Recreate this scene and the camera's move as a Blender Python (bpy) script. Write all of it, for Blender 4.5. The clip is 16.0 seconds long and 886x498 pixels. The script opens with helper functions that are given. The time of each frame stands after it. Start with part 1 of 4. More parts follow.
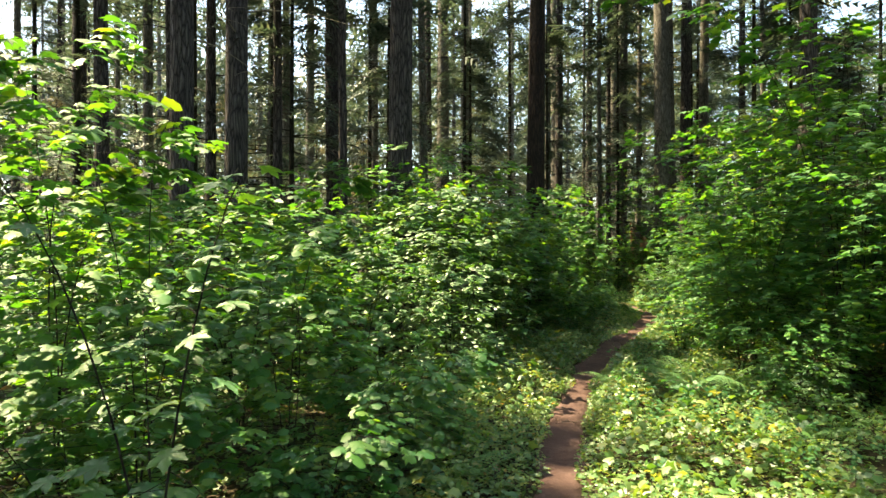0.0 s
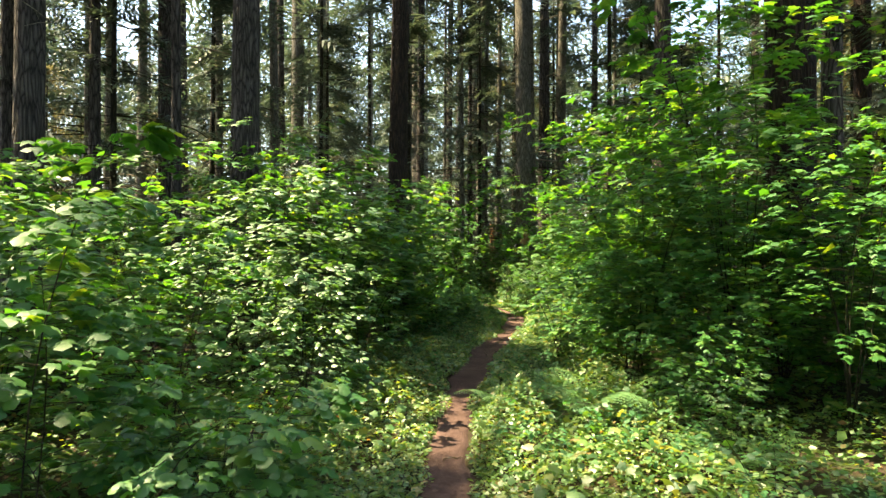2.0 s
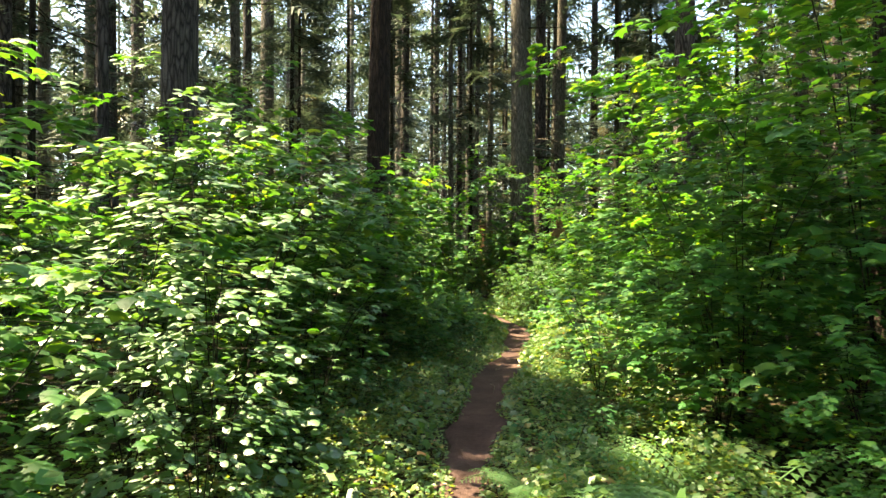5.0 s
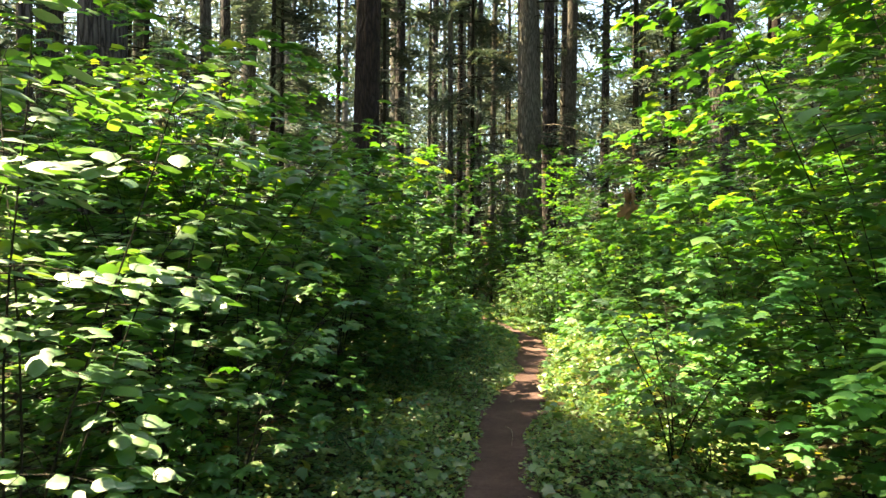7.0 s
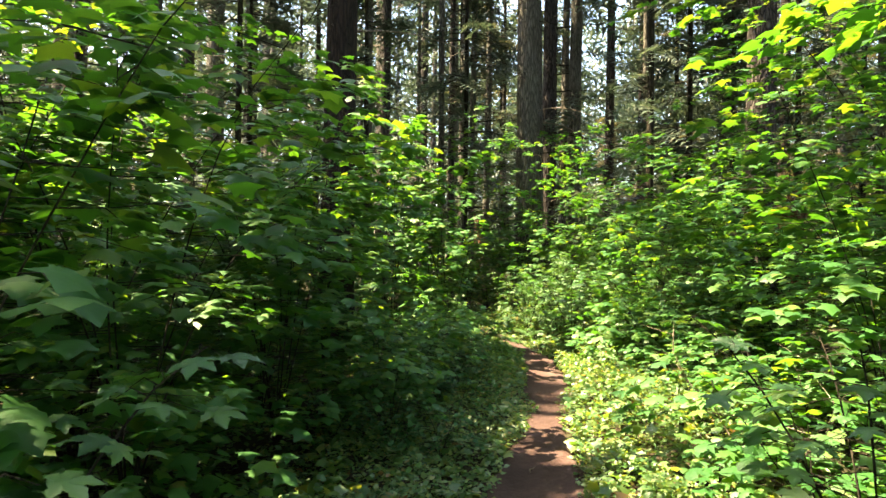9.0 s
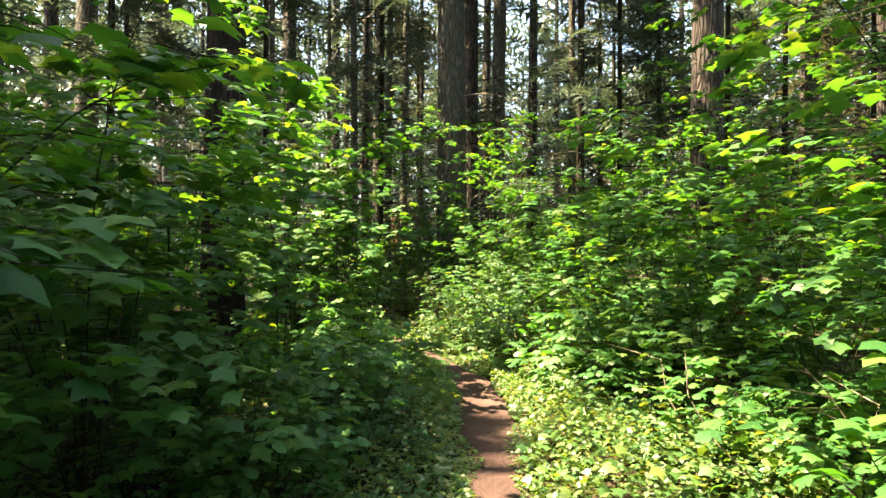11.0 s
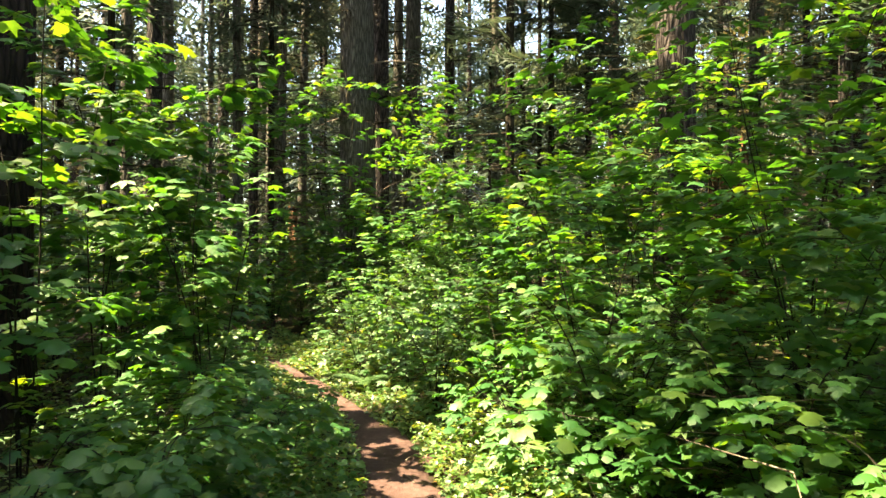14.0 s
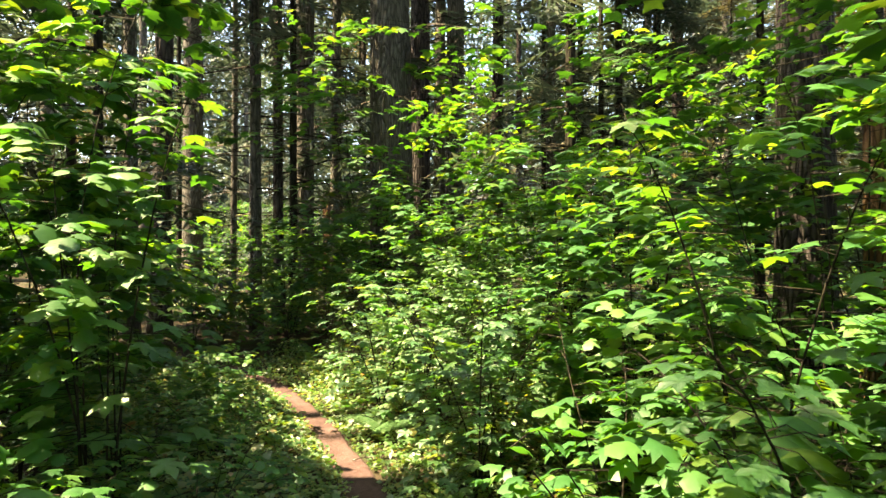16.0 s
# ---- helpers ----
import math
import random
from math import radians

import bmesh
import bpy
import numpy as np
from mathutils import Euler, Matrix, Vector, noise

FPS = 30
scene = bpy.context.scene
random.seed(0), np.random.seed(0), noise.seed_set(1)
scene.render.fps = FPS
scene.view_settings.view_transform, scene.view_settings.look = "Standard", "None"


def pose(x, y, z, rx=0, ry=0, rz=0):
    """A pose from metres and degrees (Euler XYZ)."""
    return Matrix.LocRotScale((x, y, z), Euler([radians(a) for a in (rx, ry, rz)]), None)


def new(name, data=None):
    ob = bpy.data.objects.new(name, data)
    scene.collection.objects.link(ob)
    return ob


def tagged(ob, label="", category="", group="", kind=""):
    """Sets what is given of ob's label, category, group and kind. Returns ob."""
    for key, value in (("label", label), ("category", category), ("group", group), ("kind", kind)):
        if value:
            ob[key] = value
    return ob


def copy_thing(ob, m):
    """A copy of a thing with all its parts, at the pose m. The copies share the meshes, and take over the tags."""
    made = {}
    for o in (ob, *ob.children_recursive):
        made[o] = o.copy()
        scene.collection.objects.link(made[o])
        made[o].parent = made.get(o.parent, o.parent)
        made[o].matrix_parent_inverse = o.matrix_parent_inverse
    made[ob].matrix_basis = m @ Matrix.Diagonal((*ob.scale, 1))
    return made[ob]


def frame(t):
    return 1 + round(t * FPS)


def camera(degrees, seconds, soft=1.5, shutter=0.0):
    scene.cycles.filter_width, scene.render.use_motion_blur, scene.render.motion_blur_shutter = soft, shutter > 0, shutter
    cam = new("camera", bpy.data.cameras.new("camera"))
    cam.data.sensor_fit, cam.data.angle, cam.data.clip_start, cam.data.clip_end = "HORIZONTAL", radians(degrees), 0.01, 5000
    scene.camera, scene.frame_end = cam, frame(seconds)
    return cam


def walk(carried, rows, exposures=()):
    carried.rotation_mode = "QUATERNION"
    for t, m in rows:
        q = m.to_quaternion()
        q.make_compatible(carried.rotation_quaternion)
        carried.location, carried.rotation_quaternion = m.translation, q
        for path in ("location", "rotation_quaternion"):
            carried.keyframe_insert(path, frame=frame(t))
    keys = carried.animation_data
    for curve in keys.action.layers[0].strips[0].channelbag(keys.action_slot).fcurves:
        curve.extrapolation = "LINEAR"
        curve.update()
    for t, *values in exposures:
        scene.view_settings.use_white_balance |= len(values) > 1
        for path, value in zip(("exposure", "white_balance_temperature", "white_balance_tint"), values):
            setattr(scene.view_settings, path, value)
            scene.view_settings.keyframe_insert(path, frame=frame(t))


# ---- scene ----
cam = camera(69.8, 16.0, shutter=0.1)
METRES, EYE, TILT, LEAN, TURN = 12.0, 1.45, 0.0, 0.0, 0.0
ROWS = [
    (0.0, 0.0, 0.0, 0.0, 0.0, 0.0, -0.0),
    (0.5, -0.0001, 0.023, -0.0012, -3.59, 0.04, -0.05),
    (1.0, 0.0004, 0.0468, -0.0028, -8.27, 0.09, -0.12),
    (1.5, 0.0011, 0.0712, -0.0039, -10.98, 0.11, -0.13),
    (2.0, 0.0037, 0.0969, -0.0041, -12.84, 0.13, -0.15),
    (2.5, 0.0072, 0.1232, -0.0044, -13.92, 0.16, -0.14),
    (3.0, 0.0111, 0.1506, -0.0053, -14.24, 0.17, -0.17),
    (3.5, 0.0161, 0.1791, -0.0059, -14.26, 0.16, -0.22),
    (4.0, 0.0221, 0.2091, -0.006, -14.27, 0.15, -0.24),
    (6.5, 0.0635, 0.3796, -0.0098, -14.43, 0.14, -0.41),
    (7.0, 0.0731, 0.4161, -0.0108, -14.45, 0.13, -0.43),
    (7.5, 0.0826, 0.4529, -0.0114, -14.46, 0.13, -0.45),
    (8.0, 0.0922, 0.4902, -0.0121, -14.49, 0.14, -0.5),
    (8.5, 0.1021, 0.527, -0.0124, -14.54, 0.15, -0.6),
    (9.0, 0.1116, 0.5608, -0.0124, -15.34, 0.14, -0.68),
    (11.5, 0.1547, 0.6985, -0.0132, -26.82, 0.26, -0.17),
    (12.0, 0.1649, 0.7244, -0.0136, -30.47, 0.29, -0.12),
    (12.5, 0.1759, 0.7499, -0.0133, -30.9, 0.32, -0.1),
    (13.0, 0.1889, 0.7757, -0.0133, -30.99, 0.38, -0.14),
    (13.5, 0.2029, 0.8023, -0.0139, -31.08, 0.37, -0.18),
    (14.0, 0.2194, 0.8311, -0.0149, -31.1, 0.34, -0.14),
    (14.5, 0.2374, 0.8609, -0.0158, -31.09, 0.29, -0.12),
    (15.0, 0.2568, 0.8925, -0.0142, -31.06, 0.24, -0.05),
    (15.5, 0.2749, 0.9215, -0.0143, -30.4, 0.14, 0.11),
    (16.0, 0.2897, 0.9451, -0.0146, -26.69, 0.11, 0.06),
]
walk(cam, [(t, pose(0, 0, EYE, TILT, LEAN, TURN) @ pose(METRES * x, METRES * y, METRES * z, 90 + pitch, roll, yaw)) for t, x, y, z, yaw, pitch, roll in ROWS],
     [(0.0, 2.98, 7600, 3), (4.0, 3.26, 7500, 4), (7.0, 3.47, 7500, 6), (10.0, 3.55, 7500, 9), (13.0, 3.42, 7700, 8), (16.0, 3.36, 7800, 10)])
# ---- world, sun ----
SUN = Vector((-0.50, 0.21, 1.0)).normalized()          # the way to the sun: high on the left, a little ahead
sun_elev = math.asin(SUN.z)
sun_az = math.atan2(SUN.x, SUN.y)
world = bpy.data.worlds.new("sky")
scene.world = world
world.use_nodes = True
wn = world.node_tree.nodes
wl = world.node_tree.links
sky = wn.new("ShaderNodeTexSky")
sky.sky_type = 'NISHITA'
sky.sun_disc = False
sky.sun_elevation = sun_elev
sky.sun_rotation = sun_az
sky.dust_density = 2.0
wl.new(sky.outputs[0], wn["Background"].inputs[0])
wn["Background"].inputs[1].default_value = 0.095
sun = new("sun", bpy.data.lights.new("sun", 'SUN'))
sun.data.energy = 4.6
sun.data.angle = radians(0.55)
sun.data.color = (1.0, 0.84, 0.60)
sun.matrix_world = Matrix.Translation((0, 0, 30)) @ SUN.to_track_quat('Z', 'Y').to_matrix().to_4x4()

# ---- materials ----


def material(name):
    m = bpy.data.materials.new(name)
    m.use_nodes = True
    nt = m.node_tree
    b = nt.nodes["Principled BSDF"]
    return m, nt, b


def ramp(nt, src, stops):
    r = nt.nodes.new("ShaderNodeValToRGB")
    e = r.color_ramp.elements
    while len(e) < len(stops):
        e.new(0.5)
    for k, (p, c) in enumerate(stops):
        e[k].position = p
        e[k].color = (*c, 1)
    nt.links.new(src, r.inputs[0])
    return r.outputs[0]


def noise_tex(nt, scale, detail=4.0, stretch=None, rough=0.6):
    c = nt.nodes.new("ShaderNodeTexCoord")
    src = c.outputs["Object"]
    if stretch:
        mp = nt.nodes.new("ShaderNodeMapping")
        mp.inputs["Scale"].default_value = stretch
        nt.links.new(src, mp.inputs[0])
        src = mp.outputs[0]
    n = nt.nodes.new("ShaderNodeTexNoise")
    n.inputs["Scale"].default_value = scale
    n.inputs["Detail"].default_value = detail
    n.inputs["Roughness"].default_value = rough
    nt.links.new(src, n.inputs["Vector"])
    return n.outputs["Fac"]


def mixed(nt, fac, a, b, mode='MIX'):
    m = nt.nodes.new("ShaderNodeMix")
    m.data_type = 'RGBA'
    m.blend_type = mode
    for sock, v in ((m.inputs[0], fac), (m.inputs[6], a), (m.inputs[7], b)):
        if isinstance(v, (int, float)):
            sock.default_value = v
        elif isinstance(v, tuple):
            sock.default_value = (*v, 1)
        else:
            nt.links.new(v, sock)
    return m.outputs[2]


def bump(nt, b, height, strength, dist):
    k = nt.nodes.new("ShaderNodeBump")
    k.inputs["Strength"].default_value = strength
    k.inputs["Distance"].default_value = dist
    nt.links.new(height, k.inputs["Height"])
    nt.links.new(k.outputs[0], b.inputs["Normal"])


def leaf_material(name, stops, through_col, share=0.42, rough=0.5, spec=0.35, by_object=False, wax=0.0):
    """A thin leaf: a waxy face that also lets light through; each leaf has its own shade."""
    m, nt, b = material(name)
    g = nt.nodes.new("ShaderNodeObjectInfo" if by_object else "ShaderNodeNewGeometry")
    col = ramp(nt, g.outputs["Random" if by_object else "Random Per Island"], stops)
    patch = noise_tex(nt, 1.1, 2.0)
    col = mixed(nt, 0.55, col, ramp(nt, patch, [(0.35, (0.55, 0.6, 0.55)), (0.65, (1.0, 1.0, 1.0))]), 'MULTIPLY')
    veins = noise_tex(nt, 60.0, 2.0)
    col = mixed(nt, 0.25, col, ramp(nt, veins, [(0.3, (0.6, 0.65, 0.5)), (0.7, (1.0, 1.0, 1.0))]), 'MULTIPLY')
    nt.links.new(col, b.inputs["Base Color"])
    b.inputs["Roughness"].default_value = rough
    b.inputs["Specular IOR Level"].default_value = spec
    b.inputs["Coat Weight"].default_value = wax
    b.inputs["Coat Roughness"].default_value = 0.5
    b.inputs["Coat IOR"].default_value = 1.6
    bump(nt, b, veins, 0.25, 0.004)
    tr = nt.nodes.new("ShaderNodeBsdfTranslucent")
    tcol = mixed(nt, 1.0, col, through_col, 'MULTIPLY')
    nt.links.new(tcol, tr.inputs[0])
    mx = nt.nodes.new("ShaderNodeMixShader")
    mx.inputs[0].default_value = share
    nt.links.new(b.outputs[0], mx.inputs[1])
    nt.links.new(tr.outputs[0], mx.inputs[2])
    nt.links.new(mx.outputs[0], nt.nodes["Material Output"].inputs[0])
    return m


LEAF_GREENS = [(0.0, (0.022, 0.108, 0.023)), (0.5, (0.037, 0.157, 0.031)), (0.85, (0.074, 0.198, 0.038)), (1.0, (0.115, 0.215, 0.038))]
MAPLE = leaf_material("maple_leaf", LEAF_GREENS, (3.5, 2.4, 0.7), share=0.40, rough=0.55, spec=0.5, wax=0.28)
MAPLE_SINGLE = leaf_material("broad_maple_leaf", LEAF_GREENS, (3.3, 2.4, 0.7), share=0.33, rough=0.58, spec=0.7, wax=0.6, by_object=True)
HAZEL = leaf_material("hazel_leaf", [(0.0, (0.030, 0.108, 0.032)), (0.6, (0.052, 0.150, 0.042)), (1.0, (0.088, 0.182, 0.048))], (3.0, 2.3, 0.8), share=0.30, rough=0.52, spec=0.8, wax=0.6)
BLUEGREEN = leaf_material("snowberry_leaf", [(0.0, (0.034, 0.115, 0.045)), (1.0, (0.056, 0.155, 0.056))], (2.2, 2.2, 1.0), share=0.35)
LOW = leaf_material("ground_cover_leaf", [(0.0, (0.032, 0.115, 0.026)), (0.5, (0.072, 0.170, 0.038)), (0.85, (0.135, 0.215, 0.055)), (0.97, (0.18, 0.22, 0.06)), (1.0, (0.22, 0.13, 0.06))], (3.2, 2.3, 0.9), share=0.36, rough=0.5, spec=0.7, wax=0.45)
FERN = leaf_material("fern_leaf", [(0.0, (0.08, 0.18, 0.07)), (1.0, (0.13, 0.23, 0.10))], (2.5, 2.3, 1.0), rough=0.5)
NEEDLE = leaf_material("needles", [(0.0, (0.040, 0.070, 0.052)), (0.6, (0.066, 0.098, 0.074)), (1.0, (0.115, 0.135, 0.100))], (1.5, 1.45, 1.05), share=0.26, rough=0.5)
DRYNEEDLE = leaf_material("dry_needles", [(0.0, (0.06, 0.058, 0.034)), (1.0, (0.14, 0.125, 0.07))], (1.6, 1.5, 1.0), share=0.35, rough=0.7)
DEAD = leaf_material("dead_leaf", [(0.0, (0.14, 0.085, 0.05)), (1.0, (0.27, 0.18, 0.11))], (1.4, 1.2, 0.8), share=0.3, rough=0.7)


def bark_material(name, dark, light, moss, plates=21.0):
    m, nt, b = material(name)
    c = nt.nodes.new("ShaderNodeTexCoord")
    mp = nt.nodes.new("ShaderNodeMapping")
    mp.inputs["Scale"].default_value = (1, 1, 0.15)
    nt.links.new(c.outputs["Object"], mp.inputs[0])
    warp = nt.nodes.new("ShaderNodeTexNoise")
    warp.inputs["Scale"].default_value = 6.0
    nt.links.new(mp.outputs[0], warp.inputs["Vector"])
    bend = nt.nodes.new("ShaderNodeVectorMath")
    bend.operation = 'MULTIPLY_ADD'
    bend.inputs[1].default_value = (0.16, 0.16, 0.16)
    nt.links.new(warp.outputs["Color"], bend.inputs[0])
    nt.links.new(mp.outputs[0], bend.inputs[2])
    vo = nt.nodes.new("ShaderNodeTexVoronoi")
    vo.feature = 'DISTANCE_TO_EDGE'
    vo.inputs["Scale"].default_value = plates
    nt.links.new(bend.outputs[0], vo.inputs["Vector"])
    n1 = noise_tex(nt, 14.0, 8.0, (1, 1, 0.2))
    n2 = noise_tex(nt, 1.2, 3.0)
    n3 = noise_tex(nt, 70.0, 4.0, (1, 1, 0.4))
    crack = ramp(nt, vo.outputs["Distance"], [(0.0, (0, 0, 0)), (0.09, (0.45, 0.45, 0.45)), (0.28, (1, 1, 1))])
    col = ramp(nt, n1, [(0.3, tuple(0.5 * (a + c) for a, c in zip(dark, light))), (0.7, light)])
    col = mixed(nt, ramp(nt, n2, [(0.45, (0, 0, 0)), (0.75, (0.6, 0.6, 0.6))]), col, moss)
    col = mixed(nt, crack, dark, col)
    col = mixed(nt, 0.5, col, ramp(nt, n3, [(0.3, (0.4, 0.4, 0.4)), (0.7, (1, 1, 1))]), 'MULTIPLY')
    nt.links.new(col, b.inputs["Base Color"])
    b.inputs["Roughness"].default_value = 0.9
    b.inputs["Specular IOR Level"].default_value = 0.2
    add = nt.nodes.new("ShaderNodeMath")
    add.operation = 'MULTIPLY_ADD'
    add.inputs[1].default_value = 0.3
    nt.links.new(n3, add.inputs[0])
    nt.links.new(crack, add.inputs[2])
    bump(nt, b, add.outputs[0], 0.9, 0.025)
    return m


BARK = bark_material("fir_bark", (0.016, 0.013, 0.012), (0.135, 0.115, 0.108), (0.075, 0.072, 0.06))
# dark reddish bark, also given to a trunk that is dark only by shade
BARK_RED_SHADE = bark_material("reddish_and_shaded_fir_bark", (0.010, 0.007, 0.005), (0.046, 0.029, 0.022), (0.03, 0.023, 0.018))
# pale grey bark, also given to far trunks that haze and light make pale
BARK_PALE_HAZE = bark_material("pale_and_hazy_fir_bark", (0.055, 0.05, 0.042), (0.21, 0.195, 0.165), (0.12, 0.13, 0.09), 26.0)
BARK_DEAD = bark_material("rotten_bark", (0.09, 0.045, 0.022), (0.34, 0.19, 0.10), (0.16, 0.11, 0.06))
TWIG = bark_material("twig_bark", (0.014, 0.012, 0.008), (0.05, 0.042, 0.027), (0.035, 0.04, 0.02))
DRYTWIG = bark_material("dry_twig_bark", (0.13, 0.10, 0.075), (0.34, 0.29, 0.23), (0.25, 0.23, 0.19))


def soil_material(name, stops, fine, bumpy):
    m, nt, b = material(name)
    n1 = noise_tex(nt, 2.4, 6.0)
    n2 = noise_tex(nt, 34.0, 6.0)
    col = ramp(nt, n1, stops)
    col = mixed(nt, 0.6, col, ramp(nt, n2, fine), 'MULTIPLY')
    nt.links.new(col, b.inputs["Base Color"])
    b.inputs["Roughness"].default_value = 0.95
    b.inputs["Specular IOR Level"].default_value = 0.15
    bump(nt, b, n2, 0.7, bumpy)
    return m


TRAIL = soil_material("trodden_soil", [(0.3, (0.047, 0.029, 0.026)), (0.55, (0.080, 0.050, 0.045)), (0.75, (0.130, 0.086, 0.077))], [(0.3, (0.55, 0.5, 0.48)), (0.65, (1, 1, 1))], 0.02)
LITTER = soil_material("forest_floor", [(0.3, (0.026, 0.020, 0.013)), (0.5, (0.048, 0.036, 0.022)), (0.62, (0.035, 0.055, 0.018)), (0.8, (0.05, 0.075, 0.022))], [(0.3, (0.4, 0.4, 0.4)), (0.65, (1, 1, 1))], 0.05)

# ---- mesh helpers ----


def make_mesh(name, verts, faces, mat, smooth=False):
    """A mesh from arrays: verts (n, 3), faces (m, k)."""
    verts = np.asarray(verts, np.float32)
    faces = np.asarray(faces, np.int32)
    me = bpy.data.meshes.new(name)
    k = faces.shape[1]
    me.vertices.add(len(verts))
    me.vertices.foreach_set("co", verts.ravel())
    me.loops.add(faces.size)
    me.loops.foreach_set("vertex_index", faces.ravel())
    me.polygons.add(len(faces))
    me.polygons.foreach_set("loop_start", np.arange(len(faces), dtype=np.int32) * k)
    if smooth:
        me.polygons.foreach_set("use_smooth", np.ones(len(faces), bool))
    me.materials.append(mat)
    me.update(calc_edges=True)
    return me


def part(name, me, parent, label=""):
    ob = new(name, me)
    ob.parent = parent
    if label:
        ob["label"] = label
    return ob


def unit(v):
    return v / np.maximum(np.linalg.norm(v, axis=-1, keepdims=True), 1e-9)


def tube(points, radii, sides=6):
    """A tapered tube along a polyline: verts and quads."""
    p = np.asarray(points, float)
    r = np.asarray(radii, float)
    d = unit(np.gradient(p, axis=0))
    ref = np.where(np.abs(d[:, 2:3]) > 0.9, np.array([[1.0, 0, 0]]), np.array([[0, 0, 1.0]]))
    a = unit(np.cross(d, ref))
    b = np.cross(d, a)
    th = np.linspace(0, 2 * np.pi, sides, endpoint=False)
    ring = a[:, None] * np.cos(th)[None, :, None] + b[:, None] * np.sin(th)[None, :, None]
    v = (p[:, None] + ring * r[:, None, None]).reshape(-1, 3)
    i = np.arange(len(p) - 1)[:, None] * sides
    j = np.arange(sides)[None]
    j2 = (j + 1) % sides
    q = np.stack([i + j, i + j2, i + sides + j2, i + sides + j], -1).reshape(-1, 4)
    return v, q


def joined(pieces):
    vs, fs, n = [], [], 0
    for v, q in pieces:
        vs.append(v)
        fs.append(q + n)
        n += len(v)
    return np.concatenate(vs), np.concatenate(fs)


# leaf shapes: stalk at the origin, blade along +y, face up; one unit long
def fan(outline, centre, droop):
    o = np.array([(x, y, -droop * (x * x * 1.6 + max(0.0, y - 0.35) ** 2)) for x, y in outline])
    v = np.vstack([[(*centre, 0.035)], o])
    n = len(outline)
    f = [(0, 1 + k, 1 + (k + 1) % n) for k in range(n)]
    return v, np.array(f)


half = [(0.36, -0.02), (0.29, 0.20), (0.58, 0.38), (0.27, 0.49), (0.33, 0.74)]
MAPLE_LEAF = fan([(0.0, 0.04)] + half + [(0.0, 1.0)] + [(-x, y) for x, y in reversed(half)], (0.0, 0.34), 0.45)
half = [(0.26, 0.10), (0.37, 0.40), (0.26, 0.75)]
OVAL_LEAF = fan([(0.0, 0.0)] + half + [(0.0, 1.0)] + [(-x, y) for x, y in reversed(half)], (0.0, 0.45), 0.35)
TINY_LEAF = (np.array([(0, 0, 0), (0.34, 0.45, 0.07), (0, 1, -0.06), (-0.34, 0.45, 0.07)], float), np.array([(0, 1, 2), (0, 2, 3)]))
SMALL_LEAF = (np.array([(0, 0, 0), (0.33, 0.45, 0.06), (0, 1, -0.08), (-0.33, 0.45, 0.06), (0, 0.5, -0.02)], float), np.array([(0, 1, 4), (1, 2, 4), (2, 3, 4), (3, 0, 4)]))


def feather(pairs, width, droop, thick=0.75):
    v, f = [], []
    for k in range(pairs):
        y = k / pairs
        w = width * (1 - y) ** 0.7 + 0.02
        for s in (-1, 1):
            n = len(v)
            z = -droop * y * y
            v += [(0, y, z), (0, y + thick / pairs, z), (s * w, y + 0.55 / pairs + w * 0.45, z - 0.10 * w)]
            f.append((n, n + 1, n + 2) if s > 0 else (n + 1, n, n + 2))
    return np.array(v, float), np.array(f)


SPRAY = feather(5, 0.32, 0.25)
SPRAY_FAR = feather(6, 0.30, 0.35, 0.5)


# a webbed palmate leaf: five points on a rounded blade, bent down towards the tips
PALM = [(0.0, 0.06), (0.37, -0.03), (0.31, 0.20), (0.59, 0.38), (0.29, 0.60), (0.0, 1.0), (-0.29, 0.60), (-0.59, 0.38), (-0.31, 0.20), (-0.37, -0.03)]
PALMATE = (np.array([(x, y, -0.42 * (x * x * 1.3 + max(0.0, y - 0.35) ** 2)) for x, y in PALM]),
           np.array([(0, 1, 2), (2, 3, 4), (4, 5, 6), (6, 7, 8), (8, 9, 0), (0, 2, 4), (0, 4, 6), (0, 6, 8)]))


def scatter(shape, pos, ydir, up, size):
    """Copies of a leaf shape at pos, blade along ydir, face towards up."""
    y = unit(ydir)
    x = unit(np.cross(y, up))
    z = np.cross(x, y)
    tv, tf = shape
    s = np.asarray(size)[:, None, None]
    v = pos[:, None] + s * (tv[None, :, 0:1] * x[:, None] + tv[None, :, 1:2] * y[:, None] + tv[None, :, 2:3] * z[:, None])
    f = tf[None] + (np.arange(len(pos)) * len(tv))[:, None, None]
    return v.reshape(-1, 3), f.reshape(-1, 3)


# ---- the line of the trail ----
LINE = np.array([(-0.9, -14), (-0.35, -6), (-0.15, -2), (0.05, 0), (0.35, 1.9), (0.67, 3.7), (0.86, 4.6), (1.16, 5.8), (1.74, 7.6), (2.27, 8.9), (2.8, 10.0), (3.46, 11.35), (4.0, 12.5), (4.36, 13.35),
                 (4.63, 14.3), (4.75, 15.4), (4.79, 16.5), (4.78, 17.6), (4.45, 18.8), (3.7, 20.5), (2.6, 22.5), (1.0, 26.0), (-2.0, 36.0)])


def trail_x(y):
    """Smooth x of the trail at y."""
    y = np.asarray(y, float)
    return sum(np.interp(y + d, LINE[:, 1], LINE[:, 0]) for d in (-0.5, -0.25, 0, 0.25, 0.5)) / 5


def off_trail(x, y):
    """Rough distance from the trail's line, right of it positive."""
    slope = (trail_x(np.asarray(y) + 0.2) - trail_x(np.asarray(y) - 0.2)) / 0.4
    return (np.asarray(x) - trail_x(y)) / np.sqrt(1 + slope ** 2)


